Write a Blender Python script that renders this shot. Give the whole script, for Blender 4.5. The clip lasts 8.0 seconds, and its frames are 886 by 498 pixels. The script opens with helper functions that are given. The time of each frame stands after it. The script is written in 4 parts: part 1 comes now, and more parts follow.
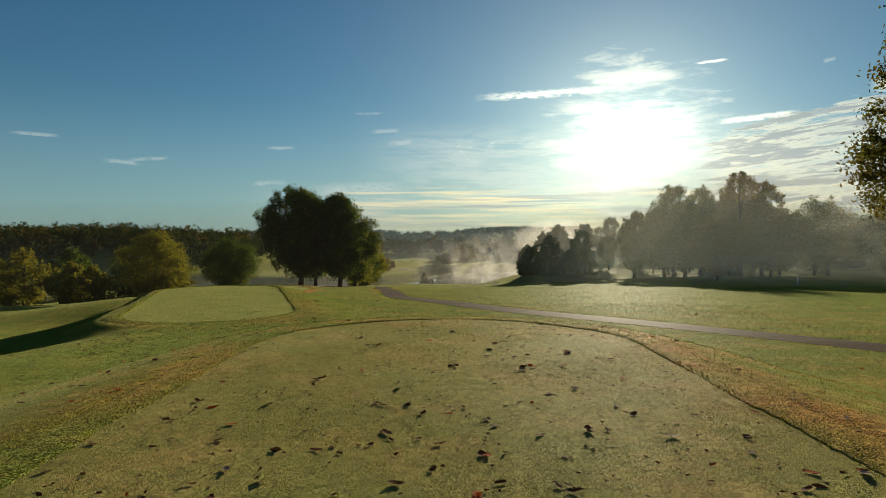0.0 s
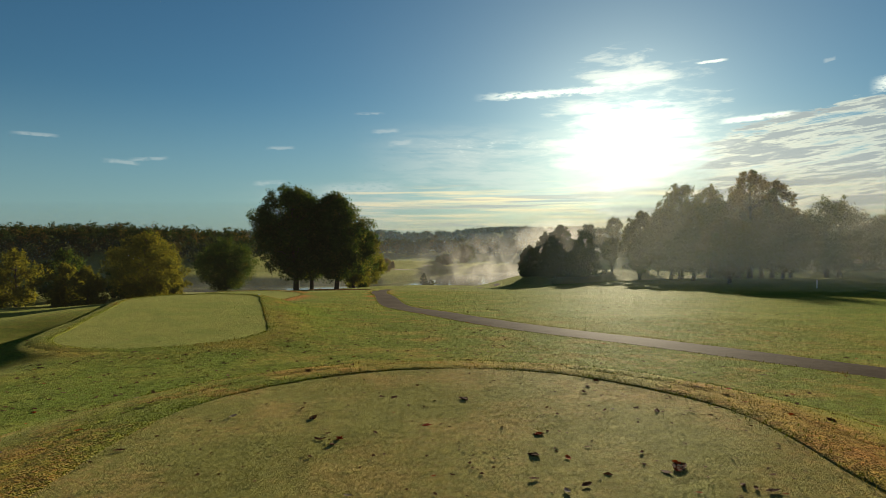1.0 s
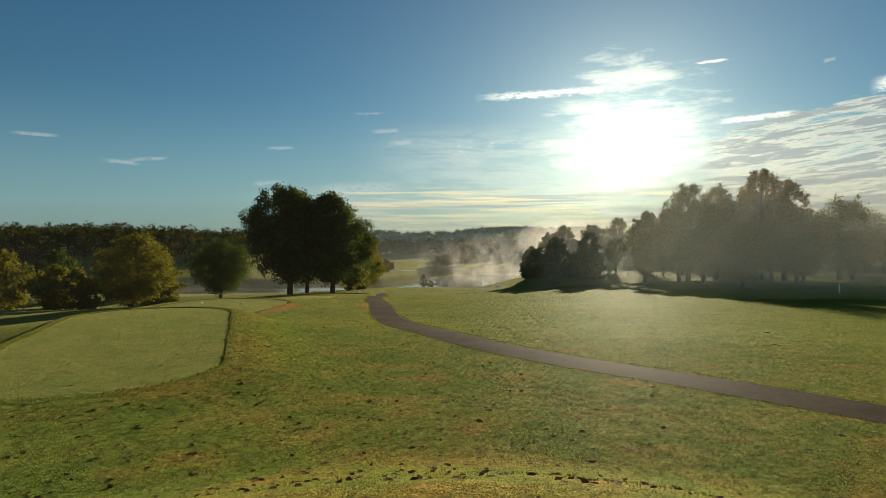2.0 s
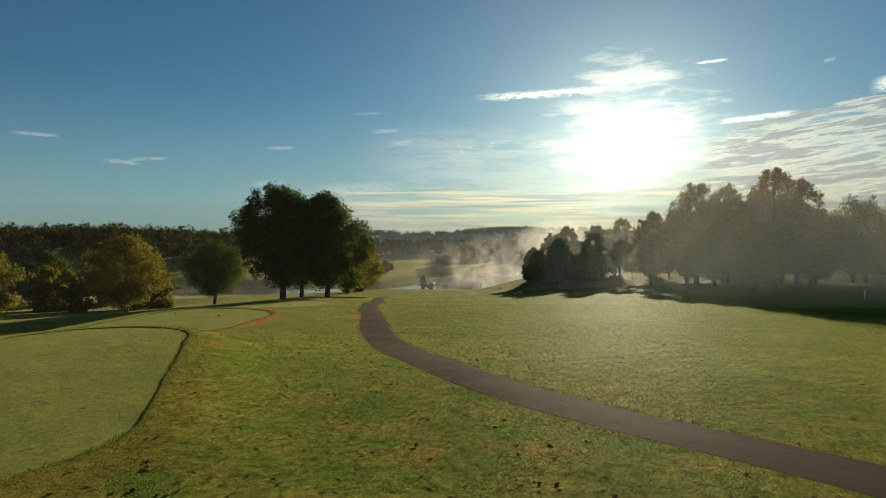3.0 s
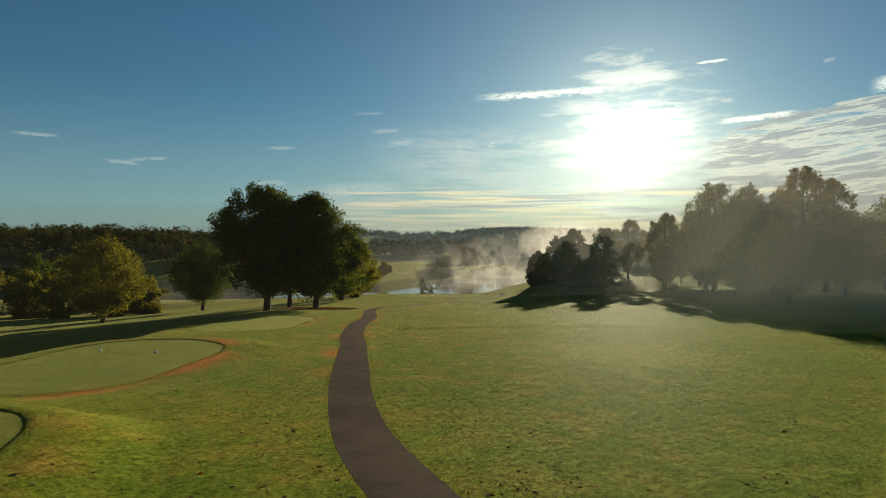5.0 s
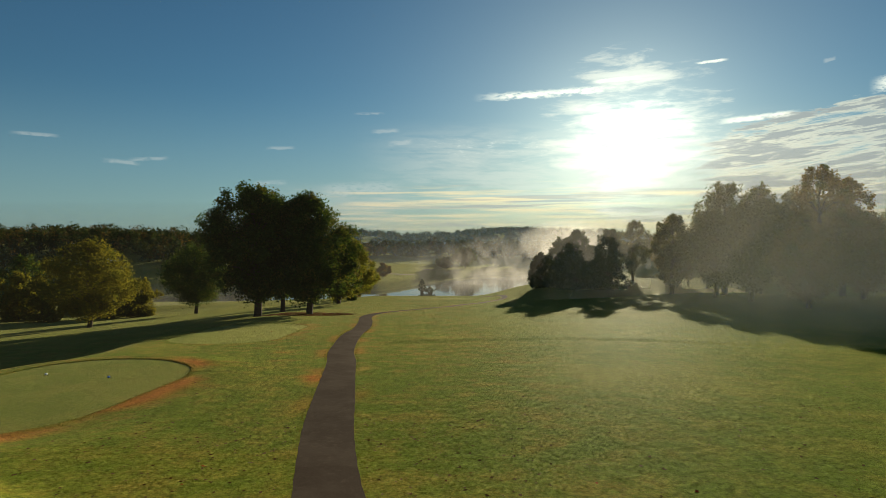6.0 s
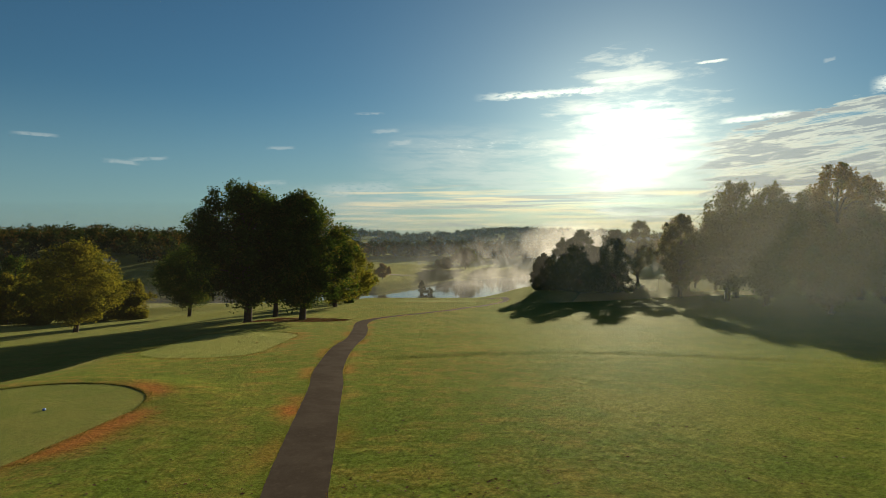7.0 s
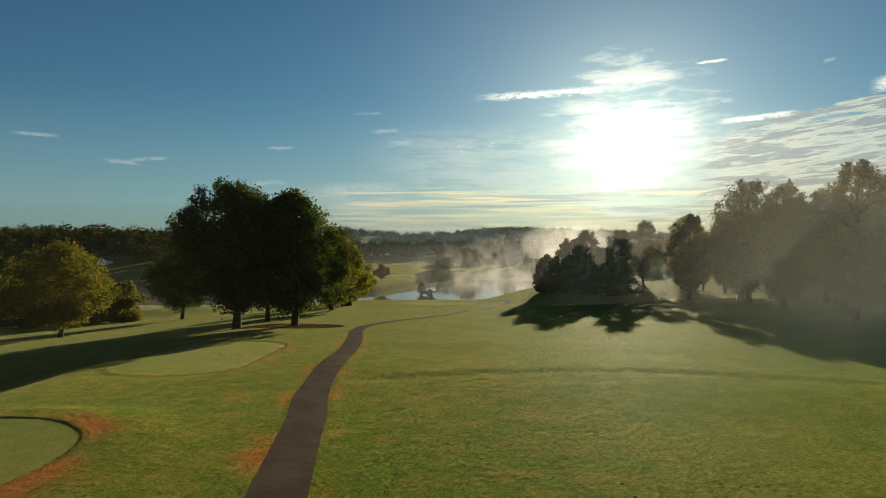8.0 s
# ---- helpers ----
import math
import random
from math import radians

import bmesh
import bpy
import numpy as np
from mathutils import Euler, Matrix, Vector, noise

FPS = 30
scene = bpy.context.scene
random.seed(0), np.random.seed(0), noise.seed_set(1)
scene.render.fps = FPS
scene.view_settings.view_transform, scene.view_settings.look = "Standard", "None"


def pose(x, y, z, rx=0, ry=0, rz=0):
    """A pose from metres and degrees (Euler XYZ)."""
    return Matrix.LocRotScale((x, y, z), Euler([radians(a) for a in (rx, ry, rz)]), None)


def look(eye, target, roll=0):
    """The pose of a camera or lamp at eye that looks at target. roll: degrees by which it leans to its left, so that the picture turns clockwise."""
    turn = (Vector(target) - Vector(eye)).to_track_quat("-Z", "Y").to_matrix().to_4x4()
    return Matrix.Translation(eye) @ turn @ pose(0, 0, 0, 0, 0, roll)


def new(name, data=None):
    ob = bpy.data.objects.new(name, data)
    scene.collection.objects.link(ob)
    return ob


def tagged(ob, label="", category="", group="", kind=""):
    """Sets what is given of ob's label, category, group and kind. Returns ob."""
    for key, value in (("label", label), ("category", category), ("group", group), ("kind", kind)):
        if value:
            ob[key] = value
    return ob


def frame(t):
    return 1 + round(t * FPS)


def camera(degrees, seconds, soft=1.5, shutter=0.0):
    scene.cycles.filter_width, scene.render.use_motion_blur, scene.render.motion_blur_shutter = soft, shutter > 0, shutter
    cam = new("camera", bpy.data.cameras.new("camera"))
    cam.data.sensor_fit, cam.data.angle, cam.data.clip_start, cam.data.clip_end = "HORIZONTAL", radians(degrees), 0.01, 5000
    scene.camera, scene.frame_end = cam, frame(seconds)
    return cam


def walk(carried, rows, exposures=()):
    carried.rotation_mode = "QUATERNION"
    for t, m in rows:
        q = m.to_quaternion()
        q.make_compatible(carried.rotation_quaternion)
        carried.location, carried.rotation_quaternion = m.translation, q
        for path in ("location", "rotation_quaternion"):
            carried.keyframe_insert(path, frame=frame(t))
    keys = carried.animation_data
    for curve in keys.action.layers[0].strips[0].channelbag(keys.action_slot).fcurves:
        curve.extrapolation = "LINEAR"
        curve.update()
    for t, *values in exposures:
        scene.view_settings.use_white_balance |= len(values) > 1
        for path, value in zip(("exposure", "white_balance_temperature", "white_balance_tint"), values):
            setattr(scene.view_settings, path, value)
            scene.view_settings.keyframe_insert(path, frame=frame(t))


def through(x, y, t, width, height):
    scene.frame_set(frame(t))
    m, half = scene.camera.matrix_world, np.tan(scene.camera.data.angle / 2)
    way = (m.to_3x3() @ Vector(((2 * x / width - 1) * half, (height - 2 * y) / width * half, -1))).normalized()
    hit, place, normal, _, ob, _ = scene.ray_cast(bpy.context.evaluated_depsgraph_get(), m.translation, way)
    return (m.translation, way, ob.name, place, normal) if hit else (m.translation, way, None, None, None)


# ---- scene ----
import functools

cam = camera(73, 8.0, soft=0.8)
PATH = [
    (0.0, 0.000, 0.000, 2.410), (0.5, -0.050, 2.840, 2.504), (1.0, -0.095, 5.763, 2.631), (1.5, -0.125, 8.776, 2.803),
    (2.2, -0.105, 13.08, 3.092), (3.0, -0.050, 18.141, 3.446), (3.5, -0.030, 21.365, 3.715), (4.0, -0.028, 24.583, 4.011),
    (4.5, -0.036, 27.778, 4.296), (5.2, -0.035, 32.21, 4.665), (6.0, -0.035, 37.234, 4.993), (6.5, -0.045, 40.398, 5.150),
    (7.0, -0.078, 43.610, 5.287), (7.5, -0.122, 46.833, 5.417), (8.0, -0.170, 50.062, 5.544),
]
walk(cam, [(t, pose(x, y, z, 89, 0, 0)) for t, x, y, z in PATH], exposures=((0.0, 1.42, 6500, 4), (3.0, 1.36, 6500, 4), (6.0, 1.3, 6500, 4), (8.0, 1.3, 6500, 4)))

# ---- light: a low morning sun ahead, a blue sky with thin cloud about the sun ----
SUN_AZIMUTH, SUN_HEIGHT = 16.6, 8.6
SUN_WAY = Vector((math.sin(radians(SUN_AZIMUTH)) * math.cos(radians(SUN_HEIGHT)),
                  math.cos(radians(SUN_AZIMUTH)) * math.cos(radians(SUN_HEIGHT)), math.sin(radians(SUN_HEIGHT))))
sun = new("sun", bpy.data.lights.new("sun", "SUN"))
sun.data.energy, sun.data.angle, sun.data.color = 5.0, radians(0.6), (1.0, 0.84, 0.62)
sun.matrix_world = look(SUN_WAY * 500, (0, 0, 0))


class Nodes:
    """A short way to write node trees: every call gives a socket."""

    def __init__(self, tree):
        self.tree = tree
        tree.nodes.clear()

    def add(self, kind, out=0, ins=None, **attrs):
        n = self.tree.nodes.new(kind)
        for k, v in attrs.items():
            setattr(n, k, v)
        for k, v in (ins or {}).items():
            if isinstance(v, bpy.types.NodeSocket):
                self.tree.links.new(v, n.inputs[k])
            else:
                n.inputs[k].default_value = v
        return n.outputs[out]

    def math(self, op, a, b=0.0, c=0.0, clamp=False):
        return self.add("ShaderNodeMath", 0, {0: a, 1: b, 2: c}, operation=op, use_clamp=clamp)

    def vec(self, op, a, b=(0, 0, 0), out=0):
        return self.add("ShaderNodeVectorMath", out, {0: a, 1: b}, operation=op)

    def scale(self, a, s):
        return self.add("ShaderNodeVectorMath", 0, {0: a, "Scale": s}, operation="SCALE")

    def mix(self, f, a, b, blend="MIX"):
        return self.add("ShaderNodeMix", 2, {0: f, 6: a, 7: b}, data_type="RGBA", blend_type=blend)

    def ramp(self, v, lo, hi):
        return self.add("ShaderNodeMapRange", 0, {0: v, 1: lo, 2: hi, 3: 0.0, 4: 1.0}, interpolation_type="SMOOTHSTEP")

    def noise(self, v, size, detail=3.0, rough=0.5, out=0, warp=0.0):
        return self.add("ShaderNodeTexNoise", out, {"Vector": v, "Scale": size, "Detail": detail, "Roughness": rough, "Distortion": warp})


world = bpy.data.worlds.new("morning_sky")
scene.world = world
world.use_nodes = True
n = Nodes(world.node_tree)
sky = n.add("ShaderNodeTexSky", sky_type="NISHITA", sun_disc=False, sun_elevation=radians(SUN_HEIGHT), sun_rotation=radians(SUN_AZIMUTH),
            altitude=300.0, air_density=1.0, dust_density=0.25, ozone_density=3.0)
way = n.vec("NORMALIZE", n.add("ShaderNodeTexCoord", 0))
sep = n.tree.nodes.new("ShaderNodeSeparateXYZ")
n.tree.links.new(way, sep.inputs[0])
azim = n.math("MULTIPLY", n.math("ARCTAN2", sep.outputs[0], sep.outputs[1]), 57.2958)
elev = n.math("MULTIPLY", n.math("ARCSINE", sep.outputs[2]), 57.2958)
near_sun = n.vec("DOT_PRODUCT", way, tuple(SUN_WAY), out=1)
near_sun = n.math("MAXIMUM", near_sun, 0.0)
# long thin streaks low down, fine ripples, a broken deck beside the sun and a thin veil before it


def seen_from(across, upward, z):
    return n.add("ShaderNodeCombineXYZ", 0, {0: n.math("MULTIPLY", azim, across), 1: n.math("MULTIPLY", elev, upward), 2: z})


def band(v, a, b, c, d):
    return n.math("MULTIPLY", n.ramp(v, a, b), n.math("SUBTRACT", 1.0, n.ramp(v, c, d)))


def clouds(veil, cover, soft):
    cut = n.math("MULTIPLY_ADD", cover, -0.40, 0.80)
    return n.add("ShaderNodeMapRange", 0, {0: veil, 1: cut, 2: n.math("ADD", cut, soft), 3: 0.0, 4: 1.0}, interpolation_type="SMOOTHSTEP")


def strand(az0, az1, el0, el1, thick, seed, grain=2.2):
    """A thin drawn-out cloud from one bearing and height to another, ragged along its edges."""
    along = n.math("DIVIDE", n.math("SUBTRACT", azim, az0), az1 - az0)
    ragged_edge = n.noise(seen_from(0.55, 1.5, seed), grain, 4.0, 0.6)
    off = n.math("SUBTRACT", elev, n.math("MULTIPLY_ADD", along, el1 - el0, el0))
    off = n.math("ABSOLUTE", n.math("ADD", off, n.math("MULTIPLY_ADD", ragged_edge, 1.6 * thick, -0.8 * thick)))
    body = n.math("SUBTRACT", 1.0, n.ramp(n.math("DIVIDE", off, thick), 0.25, 1.0))
    return n.math("MULTIPLY", body, n.math("MULTIPLY", band(along, 0.0, 0.3, 0.75, 1.0), n.ramp(ragged_edge, 0.25, 0.55)))


def either(*masks):
    return functools.reduce(lambda a, b: n.math("MAXIMUM", a, b), masks)


streak = n.noise(seen_from(0.05, 1.35, 0.0), 1.6, 7.0, 0.62, warp=0.3)
slant = n.add("ShaderNodeCombineXYZ", 0, {0: n.math("MULTIPLY", azim, 0.10), 1: n.math("SUBTRACT", n.math("MULTIPLY", elev, 0.80), n.math("MULTIPLY", azim, 0.07)), 2: 5.0})
deck_noise = n.noise(slant, 1.6, 9.0, 0.68, warp=0.15)
wisp = n.noise(seen_from(0.16, 1.0, 9.0), 1.5, 6.0, 0.6, warp=0.5)
ripple = n.noise(seen_from(0.9, 2.6, 4.0), 1.4, 4.0, 0.7, warp=0.6)
low_cover = n.math("MULTIPLY", band(elev, 0.0, 1.0, 3.8, 7.0), n.math("MULTIPLY_ADD", n.ramp(azim, -26.0, -4.0), 0.98, 0.05))
deck_top = n.math("ADD", n.math("MULTIPLY_ADD", azim, 0.17, 3.2), n.math("MULTIPLY", wisp, 5.0))
deck_cover = n.math("MULTIPLY", n.ramp(azim, 19.0, 26.0), n.math("MULTIPLY", n.ramp(elev, 0.5, 3.0), n.math("SUBTRACT", 1.0, n.ramp(n.math("SUBTRACT", elev, deck_top), -1.6, 0.8))))
low_clouds = n.math("MULTIPLY", clouds(streak, low_cover, 0.28), n.ramp(low_cover, 0.02, 0.25))
deck_clouds = n.math("MULTIPLY", clouds(deck_noise, n.math("MULTIPLY", deck_cover, 1.15), 0.14), n.ramp(deck_cover, 0.05, 0.4))
fan = n.math("MULTIPLY", n.math("MULTIPLY", band(azim, -22.0, -8.0, -5.0, -2.0), band(elev, 0.2, 2.0, 3.6, 5.8)), n.ramp(wisp, 0.30, 0.62))
high = either(strand(2.6, 16.4, 13.15, 13.55, 0.42, 1.0), strand(13.6, 18.6, 14.2, 14.3, 0.22, 2.0), strand(24.0, 31.0, 10.0, 10.3, 0.3, 3.0),
              strand(35.2, 40.0, 11.6, 12.4, 0.7, 8.0, 3.5), strand(22.5, 25.5, 15.0, 15.1, 0.16, 4.0))
bits = either(strand(-16.6, -13.7, 8.2, 8.35, 0.20, 11.0), strand(-7.0, -4.0, 10.0, 10.2, 0.24, 12.0), strand(-5.4, -2.7, 8.9, 9.2, 0.32, 13.0), strand(-8.6, -5.4, 11.6, 11.7, 0.14, 14.0),
              strand(-29.8, -26.6, 6.5, 6.4, 0.24, 15.0), strand(-28.0, -24.4, 6.6, 7.0, 0.20, 16.0), strand(-36.0, -32.4, 8.2, 8.2, 0.18, 17.0), strand(-17.8, -14.4, 5.0, 5.2, 0.28, 18.0),
              strand(32.2, 33.2, 14.0, 14.1, 0.2, 19.0), strand(-12.4, -3.6, 4.5, 5.0, 0.75, 21.0, 3.2))
few = n.math("MULTIPLY", n.math("MULTIPLY", n.ramp(ripple, 0.50, 0.70), n.ramp(wisp, 0.42, 0.60)), n.math("MULTIPLY", band(azim, -4.0, 2.0, 8.5, 12.0), band(elev, 6.4, 7.6, 9.0, 10.2)))
lit = n.math("POWER", near_sun, 9.0)
# the veil of thin cloud that hides the disc and spreads its light unevenly
ragged = n.noise(seen_from(0.075, 0.42, 3.0), 1.5, 6.0, 0.62, warp=0.4)
ragged_fine = n.noise(seen_from(0.22, 0.9, 7.0), 1.5, 5.0, 0.6, warp=0.5)
lean = n.math("MULTIPLY_ADD", n.math("SUBTRACT", azim, 17.5), -0.05, n.math("SUBTRACT", elev, 9.0))
spread = n.math("ADD", n.math("POWER", n.math("DIVIDE", n.math("ABSOLUTE", n.math("SUBTRACT", azim, 17.8)), 5.6), 2.0),
                n.math("POWER", n.math("DIVIDE", n.math("ABSOLUTE", lean), 4.7), 2.0))
torn = n.math("ADD", n.math("MULTIPLY_ADD", ragged, 5.0, -2.5), n.math("MULTIPLY_ADD", ragged_fine, 2.4, -1.2))
veil_clouds = n.math("SUBTRACT", 1.0, n.ramp(n.math("ADD", n.math("MULTIPLY", spread, 0.6), torn), 0.1, 1.3))
heart = n.math("EXPONENT", n.math("MULTIPLY", n.math("MAXIMUM", n.math("MULTIPLY_ADD", torn, 0.62, spread), 0.0), -2.3))
glow = n.math("ADD", n.math("MULTIPLY", heart, 0.40),
              n.math("ADD", n.math("MULTIPLY", n.math("POWER", near_sun, 110.0), 0.10), n.math("MULTIPLY", n.math("POWER", near_sun, 20.0), 0.058)))
SKY = 0.026
base = n.vec("MULTIPLY", n.scale(sky, SKY), (0.69, 0.97, 1.04))
base = n.mix(n.math("MULTIPLY", n.math("SUBTRACT", 1.0, n.ramp(elev, -1.0, 14.0)), 0.55), base, n.mix(lit, (0.100, 0.150, 0.175, 1), (0.17, 0.20, 0.19, 1)))
base = n.mix(n.math("MULTIPLY", few, 0.28), base, n.mix(lit, (0.24, 0.28, 0.29, 1), (0.46, 0.47, 0.42, 1)))
thin = n.math("MULTIPLY", n.math("MULTIPLY", band(azim, -10.0, 3.0, 26.0, 34.0), band(elev, 2.5, 5.0, 8.0, 11.5)), n.ramp(n.math("ADD", n.math("MULTIPLY", wisp, 0.5), n.math("MULTIPLY", ragged, 0.5)), 0.36, 0.60))
base = n.mix(n.math("MULTIPLY", thin, 0.45), base, n.mix(lit, (0.22, 0.24, 0.24, 1), (0.30, 0.31, 0.28, 1)))
base = n.mix(n.math("MULTIPLY", fan, 0.30), base, (0.24, 0.235, 0.215, 1))
base = n.mix(n.math("MULTIPLY", bits, 0.30), base, (0.27, 0.28, 0.27, 1))
base = n.mix(n.math("MULTIPLY", low_clouds, 0.95), base, n.mix(lit, (0.225, 0.215, 0.185, 1), (0.43, 0.35, 0.19, 1)))
grey = n.math("MULTIPLY", n.ramp(n.noise(seen_from(0.045, 1.1, 6.0), 1.7, 6.0, 0.6, warp=0.3), 0.50, 0.62), band(elev, 0.6, 1.4, 3.6, 6.0))
base = n.mix(n.math("MULTIPLY", n.math("MULTIPLY", grey, n.ramp(azim, -8.0, 4.0)), 0.75), base, (0.125, 0.150, 0.160, 1))
thick = n.math("MULTIPLY", n.ramp(deck_noise, 0.47, 0.54), deck_clouds)
base = n.mix(n.math("MULTIPLY", deck_clouds, 0.75), base, n.mix(lit, (0.20, 0.22, 0.22, 1), (0.36, 0.34, 0.255, 1)))
base = n.mix(n.math("MULTIPLY", thick, 0.85), base, (0.105, 0.125, 0.14, 1))
base = n.mix(n.math("MULTIPLY", veil_clouds, 0.62), base, (0.33, 0.335, 0.30, 1))
base = n.mix(n.math("MULTIPLY", high, 0.75), base, (0.50, 0.50, 0.43, 1))
halo = n.scale((1.0, 0.99, 0.78), glow)
out = n.add("ShaderNodeBackground", 0, {"Color": n.vec("ADD", base, halo), "Strength": 1.0})
n.tree.links.new(out, n.tree.nodes.new("ShaderNodeOutputWorld").inputs[0])

# ---- materials ----
def material(name):
    m = bpy.data.materials.new(name)
    m.use_nodes = True
    return m, Nodes(m.node_tree)


def finish(n, shader):
    n.tree.links.new(shader, n.tree.nodes.new("ShaderNodeOutputMaterial").inputs[0])


def turf(name, colours, blade, dew_glare, stand, lump, spec, coarse, sheen):
    """Mown grass. colours: lush, middling, dry, bare. Its blades stand up, so that low sun strikes and shines through them."""
    m, n = material(name)
    p = n.add("ShaderNodeTexCoord", 3)
    zone = n.tree.nodes.new("ShaderNodeSeparateColor")
    n.tree.links.new(n.add("ShaderNodeAttribute", 0, attribute_name="turf"), zone.inputs[0])
    broad, mid, fine = n.noise(p, 0.07, 4.0, 0.55), n.noise(p, 0.55, 5.0, 0.6), n.noise(p, 9.0, 4.0, 0.7)
    grain = n.noise(p, blade, 3.0, 0.75)
    v = n.math("ADD", n.math("MULTIPLY", broad, 0.5), n.math("MULTIPLY", mid, 0.5))
    c = n.mix(n.ramp(v, 0.40, 0.60), (*colours[0], 1), (*colours[1], 1))
    dry = n.math("MULTIPLY", n.math("ADD", n.ramp(n.math("ADD", n.math("MULTIPLY", mid, 0.6), n.math("MULTIPLY", fine, 0.4)), 0.47, 0.64), 0.1), zone.outputs[0], clamp=True)
    c = n.mix(n.math("MINIMUM", dry, 0.95), c, (*colours[2], 1))
    c = n.mix(n.math("MULTIPLY", n.ramp(fine, 0.58, 0.75), 0.35), c, (*colours[3], 1))
    c = n.mix(n.math("MULTIPLY", zone.outputs[1], 0.8), c, (0.40, 0.10, 0.025, 1))
    # shade in the gaps between blades and clumps, put into the colour
    shade = n.math("MULTIPLY_ADD", n.ramp(grain, 0.25, 0.75), 1.1, 0.38)
    clump = n.ramp(n.noise(p, 6.0, 5.0, 0.85), 0.38, 0.62)
    shade = n.math("MULTIPLY", shade, n.math("MULTIPLY_ADD", clump, coarse, 1.0 - 0.5 * coarse))
    c = n.mix(1.0, c, n.add("ShaderNodeCombineColor", 0, {0: shade, 1: shade, 2: shade}), "MULTIPLY")
    # pale dew, with low-sun glare on far turf put into the same colour
    c = n.mix(n.math("MULTIPLY", n.math("MULTIPLY", n.ramp(grain, 0.42, 0.72), zone.outputs[2]), dew_glare), c, (0.44, 0.44, 0.33, 1))
    tilt = n.vec("SUBTRACT", n.noise(p, blade * 0.9, 2.0, 0.6, out=1), (0.5, 0.5, 0.5))
    lumps = n.vec("SUBTRACT", n.noise(p, 2.6, 5.0, 0.72, out=1), (0.5, 0.5, 0.5))
    normal = n.vec("ADD", n.vec("MULTIPLY", tilt, (stand, stand, stand * 0.4)), n.add("ShaderNodeNewGeometry", 1))
    normal = n.vec("NORMALIZE", n.vec("ADD", normal, n.vec("MULTIPLY", lumps, (lump, lump, 0.0))))
    # the standing blades' own faces, which meet the low sun squarely
    upright = n.vec("ADD", n.vec("MULTIPLY", tilt, (12.0, 12.0, 2.0)), n.vec("MULTIPLY", n.add("ShaderNodeNewGeometry", 1), (0.6, 0.6, 0.6)))
    upright = n.vec("NORMALIZE", n.vec("ADD", upright, n.vec("MULTIPLY", lumps, (lump, lump, 0.0))))
    rough = n.add("ShaderNodeBsdfPrincipled", 0, {"Base Color": c, "Roughness": 0.75, "Normal": normal, "Specular IOR Level": spec})
    blade_faces = n.add("ShaderNodeBsdfDiffuse", 0, {"Color": n.mix(1.0, c, (0.98, 0.93, 0.50, 1), "MULTIPLY"), "Normal": upright})
    # the dewy tips, which shine where the turf is seen at a low angle
    fuzz = n.add("ShaderNodeBsdfSheen", 0, {"Color": (sheen, sheen * 0.98, sheen * 0.5, 1), "Roughness": 0.25})
    both = n.add("ShaderNodeMixShader", 0, {0: 0.5, 1: rough, 2: blade_faces})
    finish(n, n.add("ShaderNodeAddShader", 0, {0: both, 1: fuzz}))
    return m


def leafy(name, a, b, c, through=0.45, patch=0.35):
    m, n = material(name)
    r = n.add("ShaderNodeNewGeometry", 8)
    p = n.add("ShaderNodeTexCoord", 3)
    col = n.mix(r, (*a, 1), (*b, 1))
    col = n.mix(n.ramp(n.noise(p, patch, 3.0), 0.50, 0.66), col, (*c, 1))
    d = n.add("ShaderNodeBsdfPrincipled", 0, {"Base Color": col, "Roughness": 0.8, "Specular IOR Level": 0.008})
    t = n.add("ShaderNodeBsdfTranslucent", 0, {"Color": n.mix(1.0, col, (1.0, 0.95, 0.5, 1), "MULTIPLY")})
    finish(n, n.add("ShaderNodeMixShader", 0, {0: through, 1: d, 2: t}))
    return m


def plain(name, a, b, size, rough=0.8, bump=0.3, metal=0.0, gloss=0.25):
    """Two colours in grain and blotches, with relief."""
    m, n = material(name)
    p = n.add("ShaderNodeTexCoord", 3)
    g, q = n.noise(p, size, 5.0, 0.65), n.noise(p, size * 0.12, 3.0)
    c = n.mix(n.ramp(n.math("ADD", n.math("MULTIPLY", g, 0.6), n.math("MULTIPLY", q, 0.4)), 0.36, 0.64), (*a, 1), (*b, 1))
    nor = n.add("ShaderNodeBump", 0, {"Strength": bump, "Distance": 0.3 / size, "Height": g})
    finish(n, n.add("ShaderNodeBsdfPrincipled", 0, {"Base Color": c, "Roughness": rough, "Metallic": metal, "Normal": nor, "Specular IOR Level": gloss}))
    return m


ROUGH = turf("rough_grass", ((0.086, 0.136, 0.011), (0.140, 0.162, 0.020), (0.235, 0.138, 0.033), (0.115, 0.075, 0.022)), 55.0, 0.50, 4.5, 1.2, 0.002, 0.70, 0.022)
TEE = turf("tee_grass", ((0.145, 0.184, 0.030), (0.192, 0.208, 0.043), (0.31, 0.225, 0.075), (0.15, 0.15, 0.045)), 110.0, 0.55, 3.0, 0.5, 0.004, 0.45, 0.022)
DRY_TEE = turf("worn_tee_grass", ((0.168, 0.176, 0.036), (0.222, 0.200, 0.048), (0.31, 0.205, 0.070), (0.16, 0.12, 0.040)), 110.0, 0.55, 3.0, 0.5, 0.004, 0.45, 0.022)
BARK = plain("bark", (0.035, 0.027, 0.020), (0.075, 0.058, 0.042), 7.0, 0.9, 0.9, gloss=0.03)
ASPHALT, n = material("asphalt")
p = n.add("ShaderNodeTexCoord", 3)
grit, patch, stain = n.noise(p, 70.0, 3.0, 0.7), n.noise(p, 0.45, 4.0, 0.6), n.noise(p, 3.5, 4.0, 0.65)
